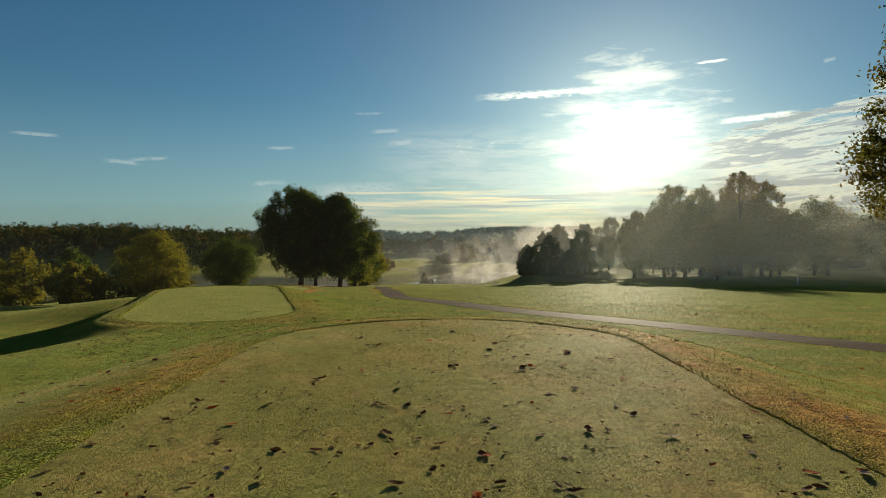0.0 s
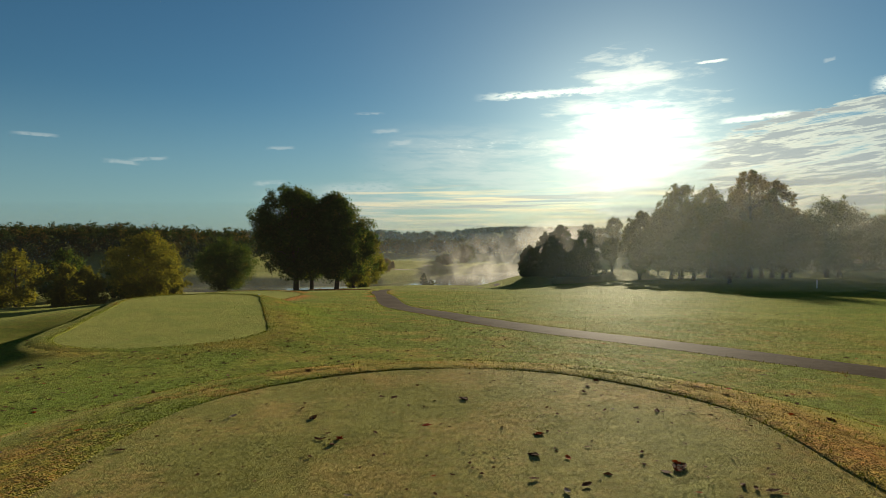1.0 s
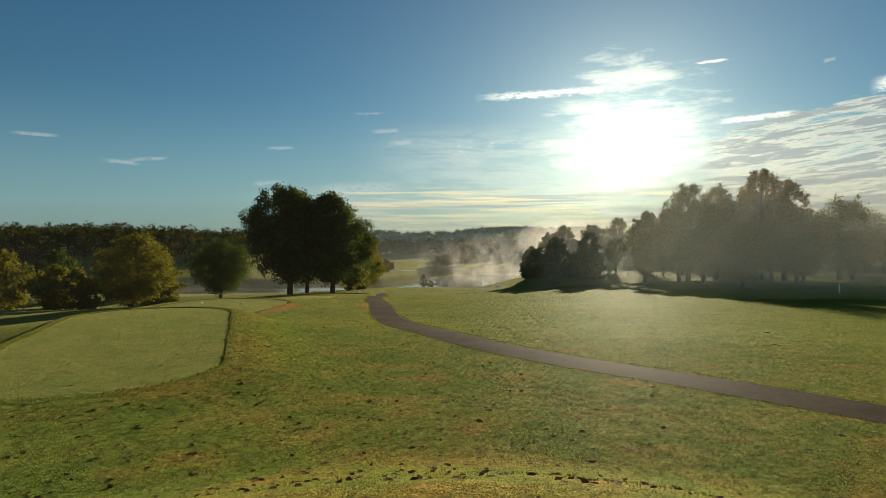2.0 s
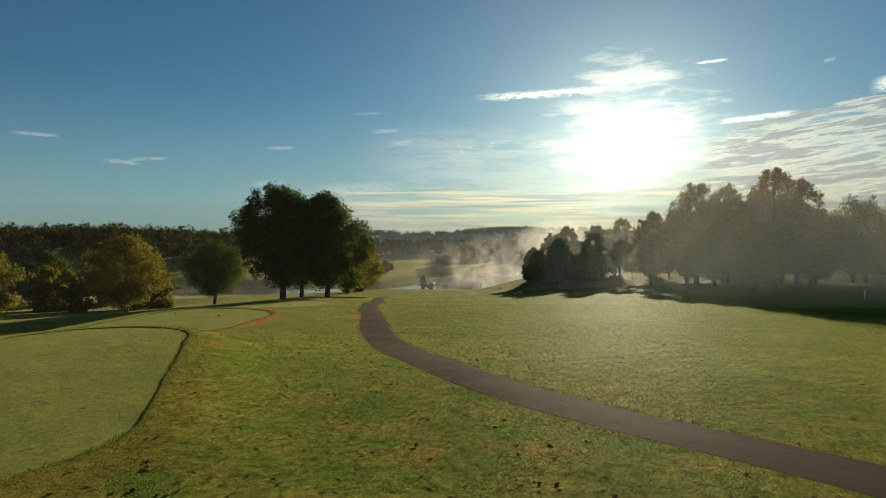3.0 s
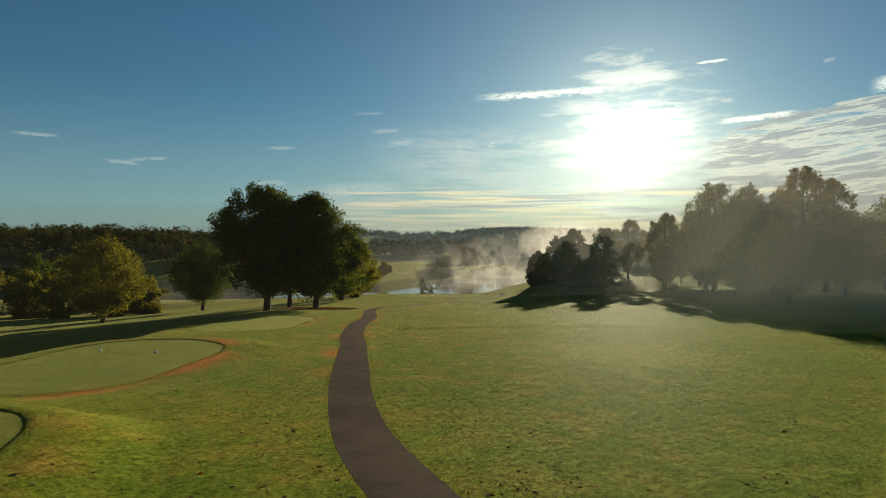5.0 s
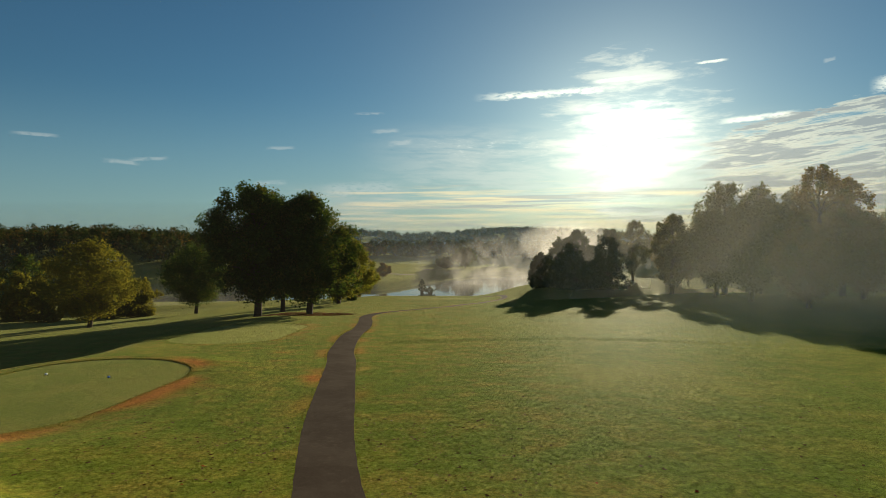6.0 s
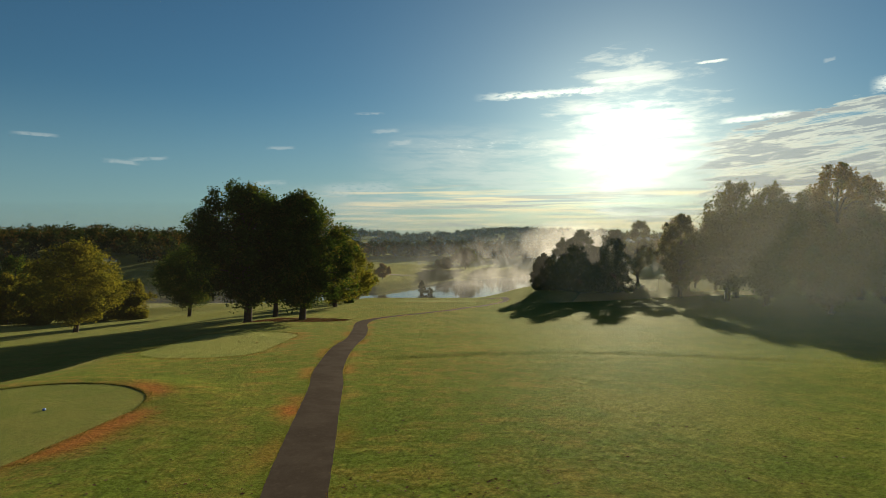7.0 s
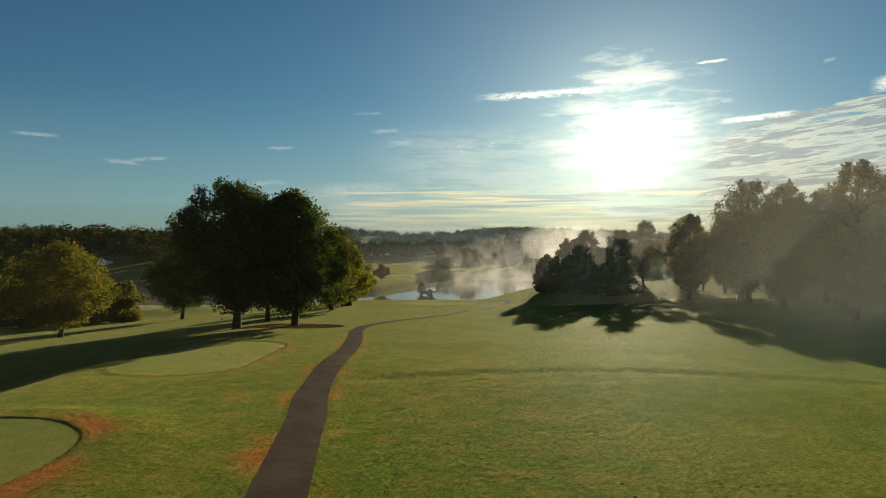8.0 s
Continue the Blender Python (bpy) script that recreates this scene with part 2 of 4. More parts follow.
c = n.mix(n.ramp(patch, 0.38, 0.62), (0.041, 0.031, 0.023, 1), (0.056, 0.044, 0.033, 1))
c = n.mix(n.math("MULTIPLY", n.ramp(stain, 0.52, 0.70), 0.5), c, (0.080, 0.060, 0.043, 1))
c = n.mix(n.math("MULTIPLY", n.ramp(grit, 0.45, 0.75), 0.6), c, (0.110, 0.088, 0.066, 1))
nor = n.add("ShaderNodeBump", 0, {"Strength": 0.4, "Distance": 0.006, "Height": grit})
finish(n, n.add("ShaderNodeBsdfPrincipled", 0, {"Base Color": c, "Roughness": 0.8, "Normal": nor, "Specular IOR Level": 0.002}))
OAK = leafy("oak_leaves", (0.026, 0.052, 0.011), (0.050, 0.078, 0.015), (0.085, 0.085, 0.018), 0.38)
# yellowing leaves, their colour also raised for the sun on these trees
SUNLIT_TURNING = leafy("sunlit_yellowing_oak_leaves", (0.075, 0.092, 0.016), (0.120, 0.120, 0.021), (0.15, 0.120, 0.022), 0.55)
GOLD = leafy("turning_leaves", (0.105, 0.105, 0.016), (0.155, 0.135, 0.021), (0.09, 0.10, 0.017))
CEDAR = leafy("cedar_leaves", (0.022, 0.045, 0.014), (0.040, 0.062, 0.018), (0.030, 0.05, 0.012), 0.25)
AUTUMN = leafy("autumn_leaves", (0.12, 0.10, 0.030), (0.18, 0.105, 0.030), (0.08, 0.10, 0.028), 0.38)
WOODOAK = leafy("woodland_oak_leaves", (0.06, 0.075, 0.022), (0.10, 0.095, 0.028), (0.11, 0.085, 0.025), 0.36)
WOODS = leafy("woodland_leaves", (0.018, 0.034, 0.011), (0.038, 0.050, 0.016), (0.10, 0.066, 0.020), 0.2, 0.07)
STEMS = leafy("grass_blades", (0.060, 0.092, 0.010), (0.115, 0.112, 0.018), (0.17, 0.095, 0.026), 0.35)
LITTER = leafy("fallen_leaf_brown", (0.050, 0.024, 0.014), (0.095, 0.045, 0.024), (0.12, 0.07, 0.045), 0.2)
REDLEAF = leafy("fallen_leaf_red", (0.22, 0.028, 0.012), (0.26, 0.06, 0.018), (0.16, 0.03, 0.02), 0.3)
PALELEAF = leafy("fallen_leaf_grey", (0.15, 0.115, 0.105), (0.20, 0.155, 0.14), (0.12, 0.085, 0.075), 0.2)
SAND = plain("bunker_sand", (0.085, 0.066, 0.042), (0.12, 0.094, 0.06), 3.0, 0.9, 0.3, gloss=0.05)
WHITE = plain("white_paint", (0.70, 0.72, 0.74), (0.80, 0.81, 0.82), 2.0, 0.6, 0.1)
BLUE = plain("blue_paint", (0.10, 0.20, 0.55), (0.14, 0.26, 0.62), 8.0, 0.5, 0.1)
ROOF = plain("dark_shingle", (0.05, 0.05, 0.055), (0.09, 0.085, 0.085), 4.0, 0.85, 0.4)
GLASS = plain("dark_glass", (0.02, 0.03, 0.035), (0.03, 0.04, 0.05), 1.0, 0.15, 0.0, gloss=0.5)
# The lie of the land: one long slope down from the tees to the pond, with raised tees on its flank.
SLOPE_Y = (-80, 0, 12, 25, 45, 55, 72, 84, 108, 125, 160, 200, 250, 300, 342, 368, 390, 470)
SLOPE_Z = (-0.9, -1.1, -1.3, -1.75, -2.35, -3.0, -4.0, -4.65, -6.35, -7.9, -10.5, -13.7, -17.3, -20.8, -23.9, -29.5, -33.5, -35.5)
# centre x, y, half width, half length, turn in degrees, height, width of the flank, fall along y
TEES = ((0.1, 4.0, 4.5, 13.9, 0, 0.0, 7.0, 0.0), (-15.6, 41.4, 4.65, 12.3, 18.5, -1.75, 4.5, 0.0),
        (-23.5, 72.8, 6.2, 9.2, -8, -4.0, 6.0, 0.0), (-26.4, 117.0, 6.6, 13.8, 1, -7.5, 7.0, -0.06), (-3.0, 266.0, 15.0, 7.5, -8, -17.9, 9.0, -0.05))
WATER = -32.0


def step(a, b, v):
    s = np.clip((v - a) / (b - a), 0, 1)
    return s * s * (3 - 2 * s)


def tee_distance(tee, x, y):
    """How far outside a tee's rounded edge (below 0: inside)."""
    a = radians(tee[4])
    u = (x - tee[0]) * math.cos(a) + (y - tee[1]) * math.sin(a)
    v = -(x - tee[0]) * math.sin(a) + (y - tee[1]) * math.cos(a)
    r = min(tee[2], tee[3]) * 0.96
    qx, qy = np.abs(u) - tee[2] + r, np.abs(v) - tee[3] + r
    return np.hypot(np.maximum(qx, 0), np.maximum(qy, 0)) + np.minimum(np.maximum(qx, qy), 0) - r


def tee_top(tee, x, y):
    return tee[5] + tee[7] * (y - tee[1]) + 0 * x


def land(x, y):
    """Height of the natural ground."""
    x, y = np.asarray(x, float), np.asarray(y, float)
    z, w = 0, 3 + 0.05 * np.maximum(y, 0)
    for k in (-1, -0.5, 0, 0.5, 1):
        z = z + np.interp(y + k * np.minimum(w, 14), SLOPE_Y, SLOPE_Z) / 5
    near = 1 - step(300, 380, y)
    left, right = np.minimum(x + 33, 0), np.maximum(x - 14, 0)
    z = z + near * (np.maximum(left, -110) * (0.03 * step(15, 50, y) + 0.058 * step(60, 160, y))) 
    z = z + near * np.minimum(right, 70) * (0.004 + 0.045 * step(90, 200, y) - 0.02 * step(215, 300, y))
    z = z - 0.17 * np.clip(-x - 14, 0, 10) * step(10, 26, y) * (1 - step(40, 58, y))
    z = z - 1.6 * step(28, 41, -x) * step(44, 62, y) * (1 - step(98, 132, y))
    z = z - 0.24 * np.exp(-((y - 101.5 + 0.015 * (x - 10) ** 2) / 0.9) ** 2) * step(-9, -4, x) * (1 - step(28, 40, x))
    z = z + 5.0 * step(15, 45, x) * step(230, 290, y) * (1 - step(330, 380, y))
    z = z + 1.8 * np.exp(-((x - 88) / 30) ** 2 - ((y - 318) / 15) ** 2)
    # the hollow of the far bank, the meadow behind the pond, the wooded hills
    bank = np.interp(x, (-48, -7, 28, 98, 300), (430, 520, 598, 674, 760)) + 6 * np.sin(x / 17.0)
    z = z + 8.5 * step(-8, 60, y - bank) * step(430, 460, y) + 3.5 * step(60, 260, y - bank)
    left_hill = step(120, 330, -x) * step(430, 640, y)
    z = z + left_hill * 20 * (1 - 0.5 * step(900, 1500, y))
    far = step(850, 2300, y)
    z = z + far * (30 + 11 * np.sin(x / 310.0 + 1.0) + 9 * np.sin(x / 127.0 + y / 400.0))
    z = z + 0.12 * np.sin(x / 7.3 + y / 11.0) * np.sin(y / 8.1 - x / 13.0) * step(20, 60, y) * (1 - step(300, 340, y))
    return z


def ground(x, y):
    """Height of the mown ground, with the tees raised out of it."""
    z = land(x, y)
    for tee in TEES:
        d = tee_distance(tee, np.asarray(x, float), np.asarray(y, float))
        k = 1 - step(0.15, tee[6], d)
        z = z + k * (tee_top(tee, x, y) - z)
    return z


# ---- the ground ----
def mesh_of(name, verts, faces, mat, smooth=True):
    me = bpy.data.meshes.new(name)
    me.from_pydata(verts, [], faces)
    if smooth:
        me.polygons.foreach_set("use_smooth", [True] * len(me.polygons))
    me.materials.append(mat)
    return me


def quads(name, v, mat):
    """A mesh of loose four-cornered leaves: v is (n, 4, 3)."""
    me = bpy.data.meshes.new(name)
    k = len(v)
    me.vertices.add(4 * k)
    me.vertices.foreach_set("co", np.ascontiguousarray(v, np.float32).ravel())
    me.loops.add(4 * k)
    me.loops.foreach_set("vertex_index", np.arange(4 * k, dtype=np.int32))
    me.polygons.add(k)
    me.polygons.foreach_set("loop_start", np.arange(0, 4 * k, 4, dtype=np.int32))
    me.materials.append(mat)
    me.update(calc_edges=True)
    return me


def thing(name, label, category, at=(0, 0, 0), group="", kind=""):
    ob = new(name)
    ob.location = at
    ob.empty_display_size = 0.2
    return tagged(ob, label, category, group, kind)


def part(name, me, parent, label=""):
    ob = new(name, me)
    ob.parent = parent
    return tagged(ob, label)


def spaced(stops):
    """Lines at the spacing given between stops: (from, spacing), ..., (to,)."""
    out = []
    for (a, s), (b, *_) in zip(stops[:-1], stops[1:]):
        out += list(np.linspace(a, b, max(int(round((b - a) / s)), 1), endpoint=False))
    return np.array(out + [stops[-1][0]])


def spline(points, per=12):
    """A smooth line through the points."""
    p = np.array(points, float)
    p = np.vstack([2 * p[0] - p[1], p, 2 * p[-1] - p[-2]])
    t = np.linspace(0, 1, per, endpoint=False)[:, None]
    out = [0.5 * (2 * b + (c - a) * t + (2 * a - 5 * b + 4 * c - d) * t ** 2 + (3 * b - a - 3 * c + d) * t ** 3)
           for a, b, c, d in zip(p[:-3], p[1:-2], p[2:-1], p[3:])]
    return np.vstack(out + [p[-2:-1]])


CART_PATH = ((30, -8), (24, 8), (19.2, 17.5), (15.6, 23.3), (11.9, 28.6), (8.6, 32.7), (5.3, 36.3), (2.2, 40.6), (-0.1, 45.4), (-2.9, 53.0), (-4.95, 62.5),
             (-6.4, 72.5), (-8.0, 84.0), (-9.2, 91.0), (-10.2, 101.0), (-10.8, 110.0), (-11.3, 120.0), (-12.6, 134.0), (-14.3, 147.0), (-14.6, 157.0),
             (-12.4, 167.0), (-9.6, 178.0), (-4.4, 187.5), (2.4, 206.0), (10.5, 229.0), (18.0, 249.0), (22.4, 261.0), (23.8, 270.0), (23.0, 286.0), (16.0, 300.0))
LINE = spline(CART_PATH)


def line_distance(x, y):
    x, y = np.asarray(x, float), np.asarray(y, float)
    best = np.full(x.shape, 1e9)
    for a, b in zip(LINE[:-1], LINE[1:]):
        w = b - a
        s = np.clip(((x - a[0]) * w[0] + (y - a[1]) * w[1]) / (w @ w), 0, 1)
        best = np.minimum(best, np.hypot(x - a[0] - s * w[0], y - a[1] - s * w[1]))
    return best


def wobble(x, y, size, seed=0.0):
    return (np.sin(x / size + 1.3 * np.sin(y / size * 0.7 + seed)) + np.sin(y / size * 1.21 + 1.7 * np.sin(x / size * 0.83 - seed) + 2 + seed)) * 0.5


def turf_zone(x, y):
    """Dryness, red litter and dew of the grass, the last also standing for glare on far turf."""
    fair = step(3, 12, x) * step(28, 50, y)
    dry = 0.62 - 0.55 * fair - 0.15 * step(60, 120, y) - 0.5 * step(5, 9, -x) * step(8, 16, y) * (1 - step(32, 44, y)) - 0.25 * step(28, 42, y) * (1 - step(70, 95, y)) * (1 - fair)
    litter = np.zeros_like(x)
    for tee, k in zip(TEES, (0.55, 0.25, 1.0, 0.35, 0.2)):
        d = tee_distance(tee, x, y)
        dry = dry + (0.5 * k * np.exp(-((d - 1.2) / 1.6) ** 2) if tee is not TEES[0] else 0.75 * np.exp(-((d - 2.0) / 2.4) ** 2))
        side = step(-2, 3, (x - tee[0]) - 0.25 * (y - tee[1]))
        side = np.maximum(side, 0.5) if tee is TEES[0] else side
        litter = litter + k * 0.85 * np.exp(-((d - 0.7) / 1.05) ** 2) * side * step(-0.7, 0.4, wobble(x, y, 1.7))
    dry = dry + 0.6 * np.exp(-(((x + 27) / 10) ** 2 + ((y - 162) / 7) ** 2))
    litter = litter + 0.5 * np.exp(-((line_distance(x, y) - 1.5) / 0.6) ** 2) * step(-0.2, 0.7, wobble(x, y, 2.3, 1.0)) * step(55, 70, y)
    litter = litter + 0.55 * step(0.55, 0.95, wobble(x, y, 3.1, 4.0) * wobble(x, y, 1.3, 2.0)) * step(-26, -16, x) * (1 - step(-8, -3, x)) * step(60, 75, y) * (1 - step(140, 170, y))
    # dew, raised with distance to paint the glare of grass seen edge-on
    dew_glare = 0.2 + 0.4 * (1 - step(15, 45, y)) + 0.8 * step(80, 190, y)
    return np.clip(dry, 0, 1), np.clip(litter, 0, 1), np.clip(dew_glare, 0, 1)


def heightfield(name, xs, ys, height, mat):
    gx, gy = np.meshgrid(xs, ys)
    z = height(gx, gy)
    w, h = len(xs), len(ys)
    i = np.arange(w * h).reshape(h, w)
    f = np.stack([i[:-1, :-1], i[:-1, 1:], i[1:, 1:], i[1:, :-1]], -1).reshape(-1, 4)
    me = mesh_of(name, np.stack([gx, gy, z], -1).reshape(-1, 3).tolist(), f.tolist(), mat)
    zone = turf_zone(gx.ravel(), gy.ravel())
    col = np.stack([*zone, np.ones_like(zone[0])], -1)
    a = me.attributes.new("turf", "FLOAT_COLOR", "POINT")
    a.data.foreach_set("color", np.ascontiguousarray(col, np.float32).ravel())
    return me


def surface(x, y):
    """The ground as it is built: a little sunk under the closer-mown tees."""
    z = ground(x, y)
    for tee in TEES:
        z = z - 0.16 * (1 - step(0.15, 0.65, tee_distance(tee, x, y)))
    near = (1 - step(25, 70, np.hypot(x, y - 10))) * step(1.4, 2.2, line_distance(x, y))
    return z + near * 0.012 * wobble(x, y, 0.35) + 0.02 * near * wobble(x, y, 1.4, 2.0)


xs = spaced(((-4500, 500), (-1500, 60), (-400, 14), (-120, 4), (-40, 1.0), (-20, 0.45), (22, 1.0), (60, 4), (130, 14), (400, 60), (1500, 500), (4500,)))
ys = spaced(((-300, 30), (-60, 5), (-12, 0.8), (2, 0.4), (30, 0.55), (58, 1.0), (130, 2.2), (320, 3.0), (400, 12), (900, 30), (1500, 100), (2600, 400), (4600,)))
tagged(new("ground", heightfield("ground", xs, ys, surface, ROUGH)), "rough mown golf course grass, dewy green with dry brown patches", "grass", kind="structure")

def tee_ring(tee, gap, k, ring=240):
    """Points all round a tee at that distance outside its edge, which wavers a little."""
    a, out = radians(tee[4]), []
    for j in range(ring):
        b = 2 * math.pi * j / ring
        u, v = math.cos(b), math.sin(b)
        dx, dy = u * math.cos(a) - v * math.sin(a), u * math.sin(a) + v * math.cos(a)
        lo, hi = 0.0, 40.0
        for _ in range(24):
            m = (lo + hi) / 2
            inside = tee_distance(tee, tee[0] + m * dx, tee[1] + m * dy) < gap + 0.05 * math.sin(9 * b) * math.sin(5 * b + k) + 0.035 * math.sin(41 * b + k) * math.sin(67 * b)
            lo, hi = (m, hi) if inside else (lo, m)
        out.append((tee[0] + lo * dx, tee[1] + lo * dy))
    return out


def turf_mesh(name, verts, faces, mat, dryness, litter_share, more_dew_glare):
    me = mesh_of(name, verts, faces, mat)
    p = np.array(verts)
    dry, litter, dew_glare = turf_zone(p[:, 0], p[:, 1])
    col = np.stack([dry * dryness, litter * litter_share, np.clip(dew_glare + more_dew_glare, 0, 1), np.ones_like(dry)], -1)
    me.attributes.new("turf", "FLOAT_COLOR", "POINT").data.foreach_set("color", np.ascontiguousarray(col, np.float32).ravel())
    return me


for k, tee in enumerate(TEES):
    ring, rows, deep = 240, 14, 0.012 if k == 0 else 0.026
    edge = tee_ring(tee, -0.06, k)
    verts, faces = [], []
    for i in range(rows + 1):
        for x, y in edge:
            x, y = tee[0] + (x - tee[0]) * i / rows, tee[1] + (y - tee[1]) * i / rows
            verts.append((x, y, tee_top(tee, x, y) - deep + 0.008 * wobble(x, y, 0.9)))
    faces = [(i * ring + j, (i + 1) * ring + j, (i + 1) * ring + (j + 1) % ring, i * ring + (j + 1) % ring) for i in range(rows) for j in range(ring)]
    tagged(new("tee_surface", turf_mesh("tee_surface", verts, faces, DRY_TEE if k == 0 else TEE, 1.0 if k == 0 else 0.2, 0.2, 0.4 if k == 0 else 0.3)), "close-mown tee of brownish green grass strewn with leaves" if k == 0 else "smooth close-mown dewy green tee, paled for glancing sun", "tee", "raised tees", "structure")
    # the lip of longer turf that stands round it
    verts, lip = [], ((-0.10, -deep - 0.03), (-0.09, -0.010), (-0.05, 0.0), (0.14, 0.003), (0.45, 0.003), (0.85, -0.03))
    for gap, lift in lip:
        for x, y in tee_ring(tee, gap, k):
            verts.append((x, y, float(ground(x, y)) + lift + 0.006 * wobble(x, y, 0.2) * (gap > -0.08)))
    faces = [(i * ring + j, (i + 1) * ring + j, (i + 1) * ring + (j + 1) % ring, i * ring + (j + 1) % ring) for i in range(len(lip) - 1) for j in range(ring)]
    tagged(new("tee_lip", turf_mesh("tee_lip", verts, faces, ROUGH, 1.0, 1.0, 0.0)), "raised lip of longer turf round a tee", "grass", "tee edges", "structure")

# ---- the cart path ----
verts, faces = [], []
run = spline(CART_PATH, 24)
for i, p in enumerate(run):
    w = run[min(i + 1, len(run) - 1)] - run[max(i - 1, 0)]
    w = w / np.hypot(*w)
    side = np.array((w[1], -w[0]))
    half = 1.15 + 0.03 * math.sin(i * 0.13) + 0.012 * math.sin(i * 1.3)
    for k, drop in ((-1.03, 0.03), (-1.0, -0.004), (-0.5, -0.014), (0.0, -0.017), (0.5, -0.014), (1.0, -0.004), (1.03, 0.03)):
        x, y = p + side * half * k
        verts.append((x, y, float(ground(x, y)) - drop))
for i in range(len(run) - 1):
    for j in range(6):
        faces.append((i * 7 + j, i * 7 + j + 1, (i + 1) * 7 + j + 1, (i + 1) * 7 + j))
tagged(new("cart_path", mesh_of("cart_path", verts, faces, ASPHALT, False)), "winding dark grey asphalt cart path with worn edges", "path", kind="structure")

# ---- the pond ----
m, n = material("pond_water")
p = n.add("ShaderNodeTexCoord", 3)
nor = n.add("ShaderNodeBump", 0, {"Strength": 0.06, "Distance": 0.2, "Height": n.noise(p, 0.8, 4.0)})
finish(n, n.add("ShaderNodeBsdfPrincipled", 0, {"Base Color": (0.02, 0.03, 0.03, 1), "Roughness": 0.05, "Normal": nor, "IOR": 1.33}))
WATER_MAT = m
wx, wy = np.linspace(-420, 140, 12), np.linspace(345, 800, 10)
tagged(new("pond_water", heightfield("pond_water", wx, wy, lambda x, y: np.full_like(x, WATER), WATER_MAT)), "still pond reflecting the bright morning sky", "pond", kind="structure")

# ---- trees ----
def tube(verts, faces, a, b, ra, rb, sides=7):
    a, b = Vector(a), Vector(b)
    w = (b - a).normalized()
    u = w.orthogonal().normalized()
    v = w.cross(u)
    base = len(verts)
    for p, r in ((a, ra), (b, rb)):
        for j in range(sides):
            t = 2 * math.pi * j / sides
            verts.append(tuple(p + r * (math.cos(t) * u + math.sin(t) * v)))
    for j in range(sides):
        k = (j + 1) % sides
        faces.append((base + j, base + k, base + sides + k, base + sides + j))


def leaves_at(rng, centres, radii, count, size, up=0.25, squash=0.8, fuzz=0.32):
    """Leaf sprays set round clumps: mostly near the clump's skin, turned outwards, each a bent, uneven four-cornered blade."""
    pick = rng.choice(len(centres), count, p=radii ** 2 / (radii ** 2).sum())
    d = rng.normal(size=(count, 3))
    d /= np.linalg.norm(d, axis=1)[:, None]
    rad = radii[pick] * (rng.random(count) ** 0.45) * (0.85 + 0.3 * rng.random(count))
    rad = np.where(rng.random(count) < fuzz, radii[pick] * (0.9 + 0.7 * rng.random(count) ** 1.5), rad)
    at = centres[pick] + d * rad[:, None] * (1, 1, squash)
    nor = d + rng.normal(size=(count, 3)) * 0.7 + (0, 0, up)
    nor /= np.linalg.norm(nor, axis=1)[:, None]
    u = np.cross(nor, rng.normal(size=(count, 3)))
    u /= np.linalg.norm(u, axis=1)[:, None]
    w = np.cross(nor, u)
    s = size * (0.6 + 0.8 * rng.random(count))[:, None]
    bend = nor * s * 0.25
    return np.stack([at - u * s, at - w * s * 0.55 + bend * rng.random((count, 1)), at + u * s, at + w * s * 0.5 - bend * rng.random((count, 1))], 1)


